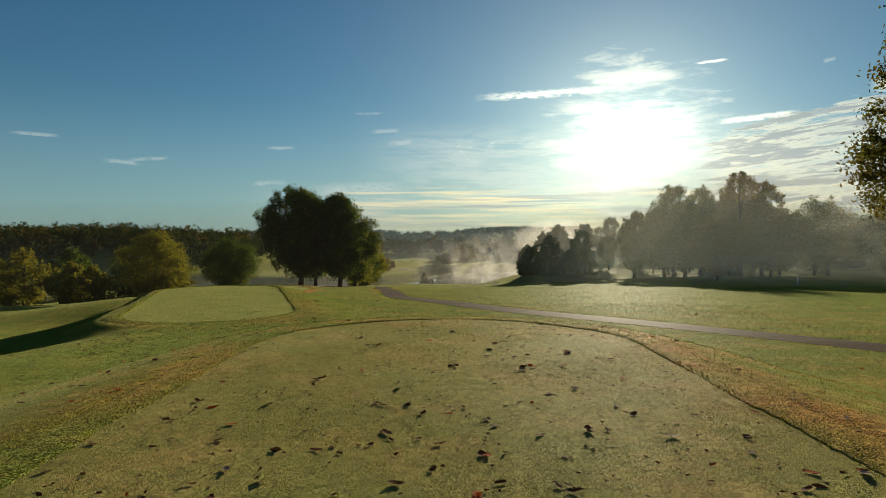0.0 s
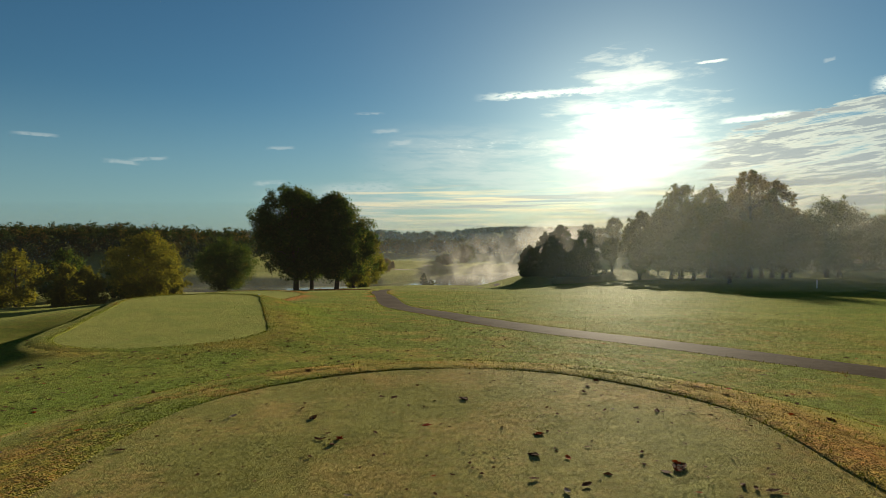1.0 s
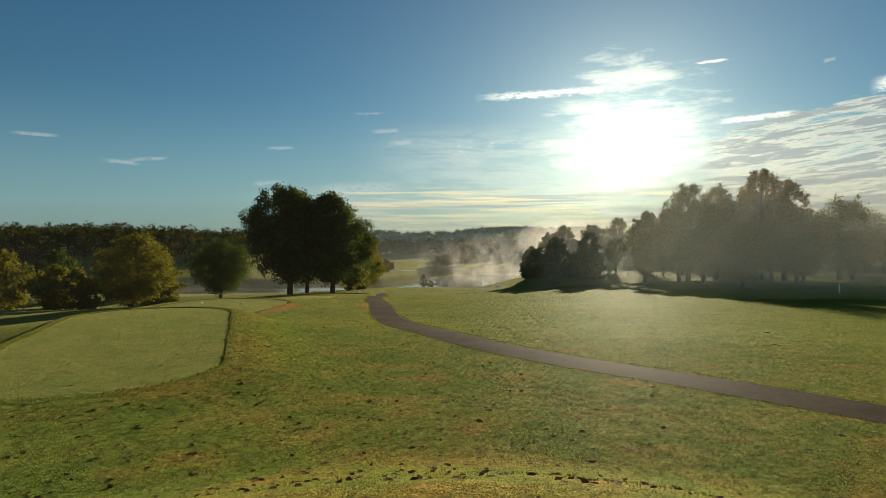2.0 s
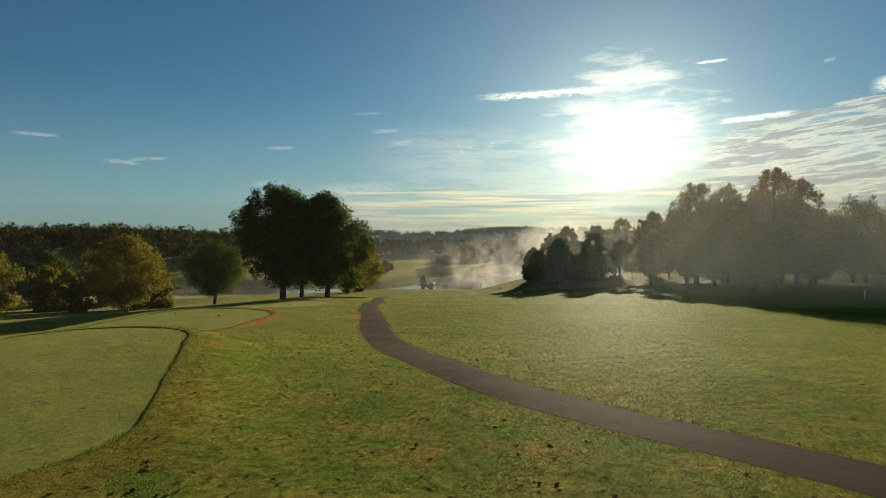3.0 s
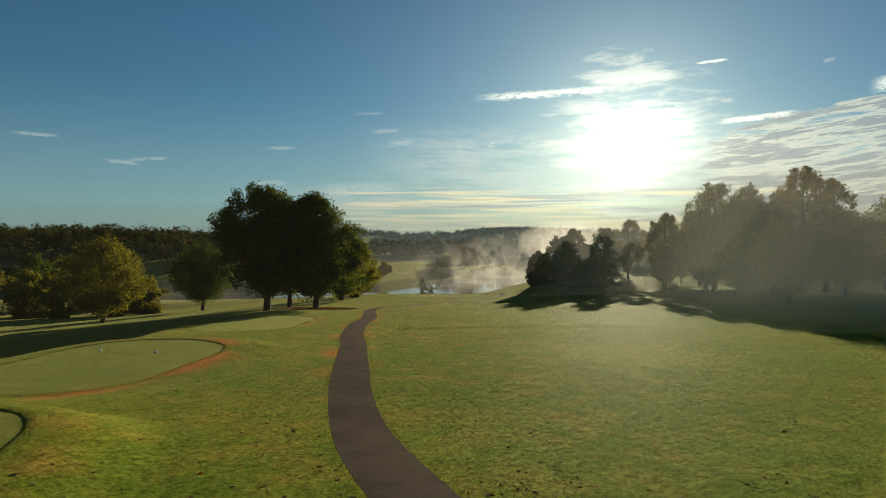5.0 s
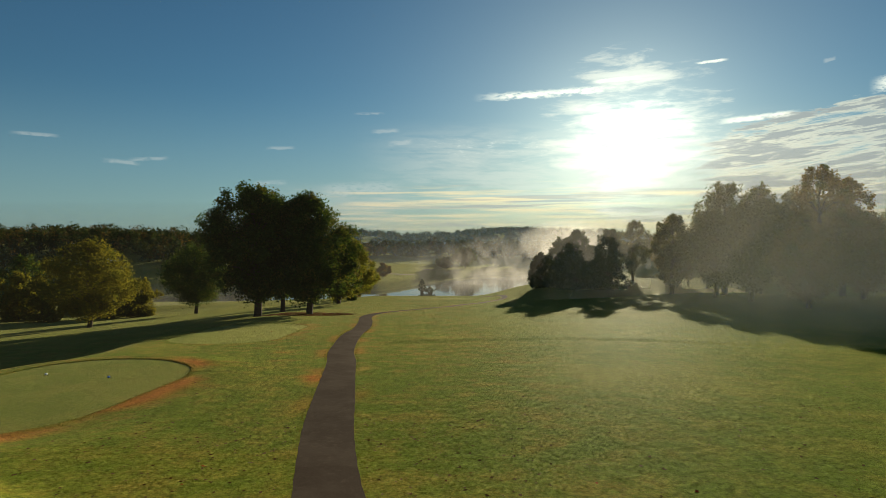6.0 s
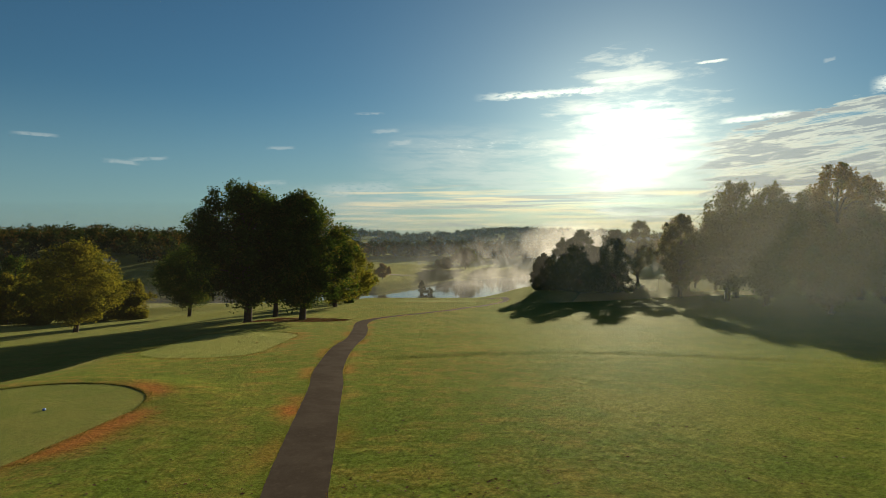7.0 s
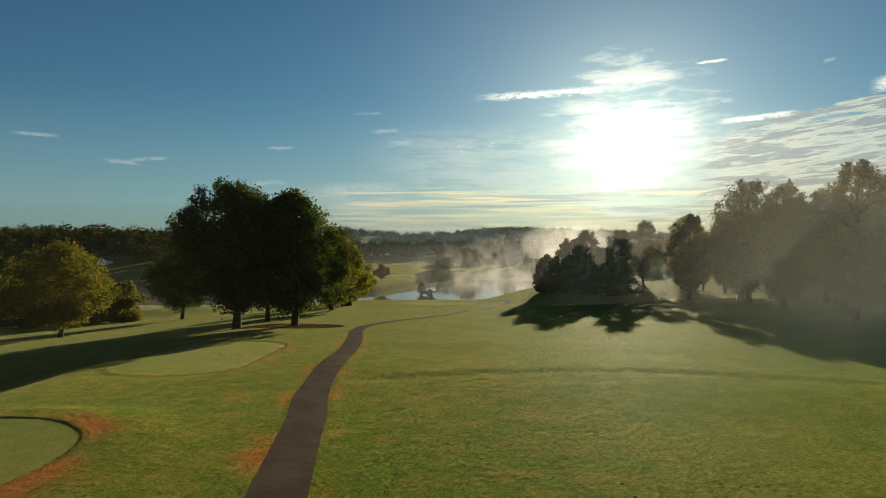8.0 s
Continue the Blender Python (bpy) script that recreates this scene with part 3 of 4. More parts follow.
def tree(name, label, x, y, top, half, leaf, seed, foot=0.12, leaves=16000, size=0.30, lean=(0, 0), peak=0.55, clumps=90, gap=0.0, trunk=0.022, shape=2.4, lump=1.0, rise=0.45, fuzz=0.22, category="tree", group="", base=None):
    """A tree that stands on the ground at x, y with its top at that height. half: half the crown's width; foot: bare share of its height;
    peak: where the crown is widest; gap: how far the clumps thin out towards the top."""
    rng = np.random.default_rng(seed)
    z0 = float(ground(x, y)) - 0.15 if base is None else base
    h = top - z0
    root = thing(name, label, category, (x, y, z0), group)
    low, high = h * foot, h
    limbs, tips, cs, rs = max(clumps // 7, 9), 6, [], []

    def envelope(t):
        wide = (t / peak) ** 0.5 if t < peak else max(1 - ((t - peak) / (1 - peak)) ** shape, 0) ** 0.6
        return max(0.8 + 0.2 * wide if foot <= 0.02 and t < peak else wide, 0.10)

    lobes = []
    for i in range(limbs):
        t = 0.97 * ((i + rng.random()) / limbs) ** (0.9 if foot > 0.02 else 1.15) if i < limbs - 3 else 0.93 + 0.02 * i % 0.06
        a, inner = i * 2.39996 + rng.normal() * 0.5 + seed, rng.random() < 0.22
        size_ = half * lump * (0.27 + 0.16 * rng.random()) * (0.66 + 0.34 * envelope(t)) * (1 - gap * 0.4 * t)
        uneven = 1.0 + 0.10 * math.sin(2 * a + seed) + 0.10 * rng.normal() * (0.5 + gap)
        reach = max(half * envelope(t) * uneven - size_ * 0.55, 0) * (0.15 + 0.4 * rng.random() if inner else 1.0)
        lobe = np.array((reach * math.cos(a) + lean[0] * t, reach * math.sin(a) + lean[1] * t, low + size_ * 0.45 + (high - low - size_ * 1.15) * t))
        lobes.append((lobe, size_))
        out = np.array((math.cos(a), math.sin(a), 0.0))
        cs.append(lobe)
        rs.append(size_ * 0.8)
        for k in range(tips):
            d = rng.normal(size=3)
            d = d / np.linalg.norm(d) + out * 0.55 + (0, 0, rise)
            d /= np.linalg.norm(d)
            far = 0.45 + 0.65 * rng.random()
            cs.append(lobe + d * size_ * far)
            rs.append(size_ * (0.56 - 0.24 * far) * (0.8 + 0.5 * rng.random()))
    for i in range(limbs * (4 if foot <= 0.02 else 3)):
        t = 0.03 + 0.93 * rng.random() if i < limbs * 3 else 0.10 * rng.random()
        a, k = rng.random() * 2 * math.pi, rng.random() ** 0.5
        r = half * lump * (0.15 + 0.13 * rng.random()) * (1 - 0.3 * gap * t)
        reach = max(half * envelope(t) - r * 0.6, 0) * k
        cs.append((reach * math.cos(a) + lean[0] * t, reach * math.sin(a) + lean[1] * t, low + r * 0.4 + (high - low - r * 1.1) * t))
        rs.append(r)
    cs, rs = np.array(cs), np.array(rs)
    verts, faces = [], []
    rt, last = h * trunk, Vector((0, 0, 0))
    tube(verts, faces, (0, 0, -0.4), (0, 0, h * 0.02), rt * 1.75, rt * 1.2, 9)
    last = Vector((0, 0, h * 0.02))
    stems = [last]
    for i in range(1, 8):
        t = i / 7
        p = Vector((lean[0] * t * 0.8 + half * 0.03 * math.sin(seed + 2.1 * i), lean[1] * t * 0.8 + half * 0.03 * math.cos(seed + 1.7 * i), h * (0.02 + 0.84 * t)))
        tube(verts, faces, last, p, rt * (1.2 - 1.0 * (i - 1) / 7), rt * (1.2 - 1.0 * i / 7), 9)
        stems.append(p)
        last = p
    for c, r in lobes:
        c = Vector(c)
        s = min(stems[1:], key=lambda q: abs(q.z - max(c.z - 0.45 * (c.xy - q.xy).length, h * foot * 0.7)))
        mid = s.lerp(c, 0.5) + Vector((0, 0, 0.04 * h))
        rr = rt * 0.34 * (1.1 - 0.6 * c.z / h)
        tube(verts, faces, s, mid, rr * 1.3, rr * 0.8, 5)
        tube(verts, faces, mid, c, rr * 0.8, rr * 0.25, 5)
    part("trunk", mesh_of("trunk", verts, faces, BARK), root)
    part("crown", quads("crown", leaves_at(rng, cs, rs, leaves, size, squash=0.95, fuzz=fuzz), leaf), root)
    return root


tree("oak_tree", "tall broad dark green oak with a thick bare trunk", -37.6, 158.5, 16.9, 10.8, OAK, 11, lean=(-1.8, 3), foot=0.11, leaves=54000, size=0.27, clumps=330, lump=0.80, peak=0.36, shape=2.2, trunk=0.024, group="big oaks")
tree("oak_tree", "tall dark green oak with sunlit yellowish edge", -27.6, 160.5, 15.0, 10.6, OAK, 12, lean=(-1.2, 2), foot=0.11, leaves=54000, size=0.27, clumps=330, lump=0.78, peak=0.26, shape=1.5, trunk=0.022, group="big oaks")
tree("oak_tree", "dark green oak half hidden behind two taller oaks", -38.6, 181.0, 11.5, 10.0, OAK, 13, foot=0.13, leaves=20000, clumps=150, lump=0.8, trunk=0.02, group="big oaks")
tree("oak_tree", "lower dense green oak beside the taller oaks", -33.0, 226.0, 9.0, 10.4, SUNLIT_TURNING, 14, foot=0.05, leaves=28000, clumps=190, lump=0.75, peak=0.3, shape=1.2, group="big oaks")
tree("oak_tree", "small dense green tree at the edge of the slope", -36.5, 283.0, -0.5, 9.0, SUNLIT_TURNING, 15, foot=0.03, leaves=12000, clumps=80, peak=0.35)
tree("oak_tree", "low rounded green tree near the pond", -43.5, 325.0, -7.5, 8.5, SUNLIT_TURNING, 16, foot=0.02, leaves=10000, clumps=70, peak=0.35)
tree("oak_tree", "wide dark green tree with a short trunk", -97.0, 272.0, 2.6, 14.5, OAK, 17, foot=0.13, leaves=34000, clumps=150, peak=0.4)
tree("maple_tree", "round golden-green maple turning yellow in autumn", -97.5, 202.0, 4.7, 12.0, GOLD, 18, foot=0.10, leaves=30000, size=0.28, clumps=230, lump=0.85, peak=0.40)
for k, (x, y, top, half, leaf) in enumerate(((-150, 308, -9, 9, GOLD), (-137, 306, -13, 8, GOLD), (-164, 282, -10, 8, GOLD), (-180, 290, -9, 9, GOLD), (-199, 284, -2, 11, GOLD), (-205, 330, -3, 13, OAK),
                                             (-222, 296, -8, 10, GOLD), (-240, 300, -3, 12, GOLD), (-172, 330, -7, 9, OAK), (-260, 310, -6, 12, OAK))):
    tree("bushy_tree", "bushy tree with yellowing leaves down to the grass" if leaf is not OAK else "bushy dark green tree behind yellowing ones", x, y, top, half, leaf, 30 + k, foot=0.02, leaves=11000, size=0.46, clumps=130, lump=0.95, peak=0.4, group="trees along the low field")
for x, y, top, half, seed, label in ((38.9, 275.0, -0.3, 5.2, 50, "small dense dark cedar on the pond bank"), (45.2, 266.0, 6.0, 6.6, 56, "rounded dark cedar growing into its neighbour"),
                                     (50.4, 262.5, 9.0, 6.6, 51, "dense dark cedar with a pointed top on the pond bank"), (59.4, 250.0, 9.0, 7.2, 52, "broad dense dark cedar on the pond bank"),
                                     (56.4, 263.0, 2.8, 6.5, 55, "dark cedar close behind two others")):
    tree("cedar_tree", label, x, y, top, half, CEDAR, seed, foot=0.0, leaves=25000, size=0.27, lump=0.72, clumps=300, peak=0.32, shape=1.9, rise=0.9, fuzz=0.22, group="cedars by the pond")
tree("slender_tree", "slender tree with open crown and straight trunk", 81.5, 294.0, 13.4, 7.4, WOODOAK, 53, foot=0.12, leaves=13000, size=0.30, clumps=170, lump=0.8, peak=0.5, shape=1.8, gap=0.25, trunk=0.017)
tree("slender_tree", "slender yellowing tree beside the woods", 94.0, 288.0, 8.0, 7.0, AUTUMN, 54, foot=0.14, leaves=12000, clumps=150, lump=0.9, gap=0.2, trunk=0.015)
tree("slender_tree", "yellowing tree with open crown beside the woods", 92.0, 262.0, 8.5, 6.5, AUTUMN, 57, foot=0.10, leaves=11000, clumps=140, lump=0.9, gap=0.2, trunk=0.015)
for k, (x, y, top, half, leaf) in enumerate(((80, 207, 21.8, 10.5, WOODOAK), (87.7, 177, 22.5, 7.8, AUTUMN), (98, 184, 20.5, 7.5, AUTUMN), (88, 204, 20.5, 8.0, WOODOAK), (72.5, 196, 13.8, 7.5, WOODOAK), (73, 228, 13.2, 6.0, WOODOAK), (96, 200, 18.6, 8.0, WOODOAK), (94, 284, 14.5, 7.5, AUTUMN), (100, 232, 14.5, 9, AUTUMN), (104, 185, 12.0, 9, AUTUMN),
                                             (92, 168, 10, 8.5, AUTUMN), (118, 190, 16, 11, WOODOAK), (112, 216, 17, 11, WOODOAK), (132, 205, 15, 12, AUTUMN), (128, 172, 12, 10, WOODOAK), (70, 173, 13.5, 9, WOODOAK), (69, 150, 8.0, 7.0, AUTUMN),
                                             (146, 188, 14, 12, WOODOAK), (160, 210, 16, 13, AUTUMN), (95, 252, 11, 8, WOODOAK))):
    tree("woodland_tree", "tall oak with an uneven open top, backlit and hazy" if leaf is WOODOAK else "tall tree with brownish autumn leaves, backlit", x, y, top, half, leaf, 60 + k, foot=0.10, leaves=17000 if x < 100 else 10000, size=0.31, clumps=200, lump=0.92, peak=0.45, gap=0.45 if top > 17 else 0.2, group="woodland edge")

# ---- distant woods ----
def woods(name, label, spots, leaf, seed, per=200, size=1.3):
    rng = np.random.default_rng(seed)
    out = []
    for x, y, h, r in spots:
        z = float(land(x, y))
        c = np.stack([rng.normal(size=6) * r * 0.34, rng.normal(size=6) * r * 0.34, h * (0.30 + 0.46 * rng.random(6))], -1) + (x, y, z)
        c[0] = (x, y, z + h - r * 0.55)
        out.append(leaves_at(rng, c, r * (0.42 + 0.26 * rng.random(6)), per, size, 0.4, fuzz=0.03))
    tagged(new(name, quads(name, np.concatenate(out), leaf)), label, "woods", kind="stuff")


rng = np.random.default_rng(7)
hill = [(-a, b, 11 + 17 * rng.random() ** 1.3, 6 + 5.5 * rng.random()) for a, b in zip(rng.uniform(190, 760, 1150), rng.uniform(480, 820, 1150)) if b > (545 if a < 310 else 495) and (abs(a - 283) > 16 or b > 569)]
woods("hillside_woods", "dark wooded hillside with autumn tints", hill, WOODS, 1, 120, 1.25)
copse = [(a, b, 22 + 8 * rng.random(), 8 + 3 * rng.random()) for a, b in zip(rng.uniform(10, 420, 150), rng.uniform(690, 860, 150)) if b > 742 + 0.3 * a]
woods("far_bank_woods", "misty dark trees along the far bank of the pond", copse, WOODS, 5, 160, 1.9)
vale = [(a, b, 18 + 8 * rng.random(), 7 + 3 * rng.random()) for a, b in zip(rng.uniform(-260, 420, 420), rng.uniform(850, 1080, 420))]
woods("valley_woods", "hazy green woods across the valley", vale, WOODS, 2, 110, 2.8)
ridge = [(a, b, 20 + 8 * rng.random(), 14 + 8 * rng.random()) for a, b in zip(rng.uniform(-1300, 1500, 900), rng.uniform(1050, 2500, 900))]
woods("ridge_woods", "distant blue-green wooded ridge", ridge, WOODS, 3, 74, 4.0)
side = [(a, b, 18 + 8 * rng.random(), 7 + 3 * rng.random()) for a, b in zip(rng.uniform(150, 420, 260), rng.uniform(215, 420, 260)) if a > 150 + 0.3 * (b - 215)]
side += [(a, b, 14 + 8 * rng.random(), 6 + 3 * rng.random()) for a, b in zip(rng.uniform(112, 210, 60), rng.uniform(240, 330, 60))]
woods("side_woods", "brown-green woods beyond the fairway", side, WOODS, 4, 160, 1.0)

# ---- morning mist over the pond; thin layered veils along the woods for haze and glare ----
def mist(name, label, x0, x1, y, z0, z1, thick, size, seed, sway=0.0, tear=0.5, rise=0.6, warm=0.6, tint=(0.8, 0.82, 0.82), fade=5, puff=False):
    """A wavy upright veil of mist, haze or glare; its density fades to nothing along its border and comes in torn,
    rising wisps.
    """
    w, h = 40, 14
    verts, dens = [], []
    for j in range(h + 1):
        for i in range(w + 1):
            u, v = i / w, j / h
            x = x0 + (x1 - x0) * u
            verts.append((x, y + sway * math.sin(3.1 * u * 2 + seed) + 0.15 * sway * math.sin(9 * u + 4 * v), z0 + (z1 - z0) * v))
            edge = min(1, u * fade, (1 - u) * fade)
            body = min(1, v * 5) * (1 - v) ** rise
            round_ = max(0.0, 1 - (2 * u - 1) ** 2 - ((v - 0.35) / 0.65) ** 2)
            dens.append(round_ ** 0.8 if puff else edge * edge * (3 - 2 * edge) * body)
    faces = [(j * (w + 1) + i, j * (w + 1) + i + 1, (j + 1) * (w + 1) + i + 1, (j + 1) * (w + 1) + i) for j in range(h) for i in range(w)]
    m, n = material("mist")
    d = n.add("ShaderNodeAttribute", 2, attribute_name="mist")
    p = n.vec("ADD", n.vec("MULTIPLY", n.add("ShaderNodeTexCoord", 3), (1, 0.3, 0.75)), (seed * 31.0, 0, 0))
    wisp = n.ramp(n.noise(p, size, 4.0, 0.55, warp=0.8), 0.5 - tear * 0.25, 0.62 + (1 - tear) * 0.2)
    wisp = n.math("MULTIPLY_ADD", wisp, tear, 1 - tear)
    alpha = n.math("MULTIPLY", n.math("MULTIPLY", d, wisp), thick, clamp=True)
    body = n.add("ShaderNodeMixShader", 0, {0: warm, 1: n.add("ShaderNodeBsdfDiffuse", 0, {"Color": (*tint, 1)}), 2: n.add("ShaderNodeBsdfTranslucent", 0, {"Color": (0.85, 0.83, 0.78, 1)})})
    finish(n, n.add("ShaderNodeMixShader", 0, {0: alpha, 1: n.add("ShaderNodeBsdfTransparent"), 2: body}))
    me = mesh_of(name, verts, faces, m)
    me.attributes.new("mist", "FLOAT", "POINT").data.foreach_set("value", dens)
    ob = tagged(new(name, me), label, "mist", kind="stuff")
    ob.visible_shadow = False
    return ob


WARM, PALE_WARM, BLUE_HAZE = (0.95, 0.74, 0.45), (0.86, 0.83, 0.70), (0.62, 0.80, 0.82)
# thin veils added to brighten the slope, the tees and the meadow
mist("glare_haze_sheet", "faint added haze veil brightening the slope", -16, 29, 200, -14.6, 5, 0.010, 0.03, 17, 3, 0.2, 0.4, 0.95, fade=4)
mist("glare_haze_sheet", "faint added veil brightening the view over the tees", -70, 1, 62, -9, 28, 0.0022, 0.03, 18, 1, 0.1, 0.4, 0.95, fade=9)
mist("glare_haze_sheet", "faint added haze veil brightening the meadow and pond", -80, 34, 352, -29, 3, 0.024, 0.03, 20, 3, 0.2, 0.5, 0.95, fade=5)
# low sheet added to give the near water its cream brightness
mist("pond_mist", "thin cream mist added to brighten the near water", -16, 120, 505, -34.5, -25, 0.06, 0.05, 19, 8, 0.6, 0.8, 0.9, puff=True)
# sun glare over shade, woods and bank trees, put in as tinted veils
mist("glare_haze_sheet", "thin warm veil for lens glare over the shaded grass", 20, 230, 106, -6.0, 16, 0.30, 0.03, 13, 2, 0.1, 0.4, 0.035, PALE_WARM, 8)
mist("glare_haze_sheet", "thin warm veil for lens glare at the edge of the shade", 11, 150, 91, -6.0, 9, 0.24, 0.03, 21, 2, 0.1, 0.4, 0.012, PALE_WARM, 8)
mist("glare_haze_sheet", "thin warm veil for sun glare in front of the woods", 26, 250, 138, -8.4, 18, 0.38, 0.03, 1, 3, 0.15, 0.35, 0.065, WARM, 8)
mist("glare_haze_sheet", "thin sunlit veil for haze and glare within the woods", 50, 260, 190, -14, 30, 0.08, 0.03, 11, 5, 0.2, 0.5, 0.6)
mist("glare_haze_sheet", "thin sunlit veil for haze and glare about the woodland edge", 44, 330, 232, -9, 40, 0.06, 0.03, 2, 6, 0.3, 0.5)
mist("glare_haze_sheet", "thin warm-tinted veil lightening the pond bank trees", 24, 120, 234, -24, 14, 0.46, 0.05, 3, 3, 0.2, 0.4, 0.12, WARM)
mist("pond_mist", "white mist rising off the pond in wisps", -25, 25, 480, -36, 4, 0.06, 0.09, 4, 10, 0.9, 0.5, 0.8, puff=True)
mist("pond_mist", "white mist rising off the pond in wisps", 5, 70, 520, -36, 8, 0.10, 0.08, 14, 10, 0.9, 0.5, 0.85, puff=True)
mist("pond_mist", "white mist rising off the pond in wisps", 30, 130, 570, -36, 14, 0.11, 0.07, 5, 12, 0.9, 0.5, 0.85, puff=True)
mist("pond_mist", "bright low mist lying on the pond", -10, 105, 575, -35, -20, 0.09, 0.03, 6, 14, 0.7, 0.8, 0.9, puff=True)
mist("pond_mist", "bright cloud of steam over the pond", 74, 172, 620, -14, 25, 0.50, 0.035, 7, 10, 0.45, 0.25, puff=True)
mist("pond_mist", "bright cloud of steam over the pond", 96, 180, 650, -26, 20, 0.2, 0.04, 15, 10, 0.7, 0.25, puff=True)
# distance haze, put into blue-tinted sheets before the woods and ridges
mist("valley_haze_sheet", "blue-tinted sheet of haze before the valley woods", -150, 500, 708, -40, 30, 0.38, 0.006, 8, 6, 0.3, 0.6, 0.05, BLUE_HAZE)
mist("valley_haze_sheet", "blue-tinted sheet of haze before the distant ridges", -1500, 1500, 1100, -40, 70, 0.50, 0.004, 9, 30, 0.2, 0.6, 0.02, BLUE_HAZE)
mist("field_mist", "low white mist behind the oaks", -190, -20, 345, -36, -16, 0.12, 0.04, 10, 6, 0.6, 0.8, 0.3, puff=True)
mist("valley_haze_sheet", "thin blue-tinted sheet of haze before the wooded hillside", -560, -60, 425, -34, 6, 0.05, 0.01, 12, 8, 0.3, 0.6, 0.05, BLUE_HAZE)

# ---- the oak whose low branch hangs over the tee ----
NEAR_LEAVES = leafy("near_oak_leaves", (0.045, 0.055, 0.018), (0.085, 0.072, 0.026), (0.075, 0.05, 0.022))
near_oak = tree("oak_tree", "oak with brownish green leaves on low hanging branches", 16.6, 9.0, 9.5, 6.0, NEAR_LEAVES, 77,
                foot=0.36, leaves=24000, size=0.11, clumps=160, peak=0.35, trunk=0.03, shape=1.0)
rng = np.random.default_rng(78)
depth, high = rng.uniform(10.5, 14.5, 90), rng.uniform(2.75, 7.0, 90)
across = depth * (0.685 + 0.028 * np.abs(high - 3.9) + 0.16 * rng.random(90))
spots = np.stack([across, depth, high], -1) - np.array(near_oak.location)
verts, faces = [], []
for q in spots[::2]:
    root, tip = Vector((0, 0, float(q[2]) + 1.2)), Vector(q)
    mid = root.lerp(tip, 0.6) + Vector((0, 0, 0.35))
    tube(verts, faces, root, mid, 0.05, 0.022, 6)
    tube(verts, faces, mid, tip, 0.022, 0.006, 5)
part("branches", mesh_of("branches", verts, faces, BARK), near_oak)
part("leaf_sprays", quads("leaf_sprays", leaves_at(rng, spots, rng.uniform(0.2, 0.42, 90), 26000, 0.044), NEAR_LEAVES), near_oak)

# ---- fallen leaves ----
def leaf_mesh(name, seed, mat):
    """A curled, lobed oak leaf about 14 cm long, with its stalk."""
    r = random.Random(seed)
    n, verts, faces = 9, [], []
    curl, roll = r.uniform(0.6, 3.2), r.uniform(-2, 5)
    for i in range(n):
        s = i / (n - 1)
        w = 0.012 + 0.034 * math.sin(math.pi * s ** 0.8) * (1.0 if i % 2 else 0.45)
        x = (s - 0.5) * 0.14
        z = 0.002 + curl * x * x + 0.004 * r.random()
        for k in (-1, 0, 1):
            verts.append((x + (0.012 if k and i % 2 else 0), k * w, z + roll * (w * abs(k)) ** 2 + (0.003 if k else 0)))
    for i in range(n - 1):
        for k in range(2):
            a = i * 3 + k
            faces.append((a, a + 1, a + 4, a + 3))
    me = mesh_of(name, verts, faces, mat)
    return me


LEAF_MESHES = [leaf_mesh("fallen_leaf", k, PALELEAF if k == 5 else REDLEAF if k % 6 == 3 else LITTER) for k in range(12)]
LEAF_LABELS = ("curled dark brown fallen oak leaf on the grass", "bright red fallen oak leaf on the grass", "pale greyish fallen oak leaf on the grass")


def turf_height(x, y):
    inside = tee_distance(TEES[0], np.array(x), np.array(y)) < -0.15
    return TEES[0][5] - 0.012 + 0.008 * float(wobble(x, y, 0.9)) if inside else float(surface(x, y))


def fallen(x, y, r, big=1.0, kind=None):
    k = r.randrange(12) if kind is None else kind
    ob = new("fallen_leaf", LEAF_MESHES[k])
    s = big * r.uniform(0.75, 1.25)
    ob.matrix_world = Matrix.Translation((x, y, turf_height(x, y) + 0.004)) @ pose(0, 0, 0, r.uniform(-7, 7), r.uniform(-6, 6), r.uniform(0, 360)) @ Matrix.Scale(s, 4)
    tagged(ob, LEAF_LABELS[1 if k % 6 == 3 else 2 if k == 5 else 0], "leaf", "fallen leaves")


r = random.Random(5)
SPOTS = ((-1.49, 10.94), (-0.19, 10.71), (0.20, 11.34), (-2.16, 10.20), (-2.55, 8.69), (-3.60, 8.84), (-0.99, 8.75), (-0.28, 8.24), (0.09, 8.21), (0.61, 7.95),
         (1.46, 10.94), (1.71, 11.19), (2.61, 8.18), (2.79, 7.27), (1.84, 7.42), (1.19, 7.31), (-0.70, 7.42), (-0.86, 7.00), (-1.45, 6.81), (0.48, 6.67),
         (-0.11, 6.23), (-2.26, 6.20), (-3.37, 6.91), (-2.75, 7.76), (-4.73, 9.01), (-5.25, 9.65), (4.80, 7.27), (4.89, 7.19), (4.35, 8.32), (0.57, 5.90),
         (-0.47, 5.86), (3.80, 6.15), (1.25, 5.69), (4.33, 6.11), (3.36, 11.98))
for x, y in SPOTS:
    fallen(x, y, r, 1.1)
    if r.random() < 0.4:
        fallen(x + r.uniform(-0.12, 0.12), y + r.uniform(-0.1, 0.1), r, 1.1)
for k in range(6):  # the red cluster
    fallen(2.52 + r.uniform(-0.17, 0.17), 12.6 + r.uniform(-0.1, 0.1), r, 1.15, 3 if k % 3 == 1 else 1)
for k in range(215):
    x, y = r.uniform(-8, 9), 4.5 + 13 * r.random() ** 1.3
    fallen(x, y, r, r.choice((0.5, 0.6, 0.75, 0.9)))

rng = np.random.default_rng(21)


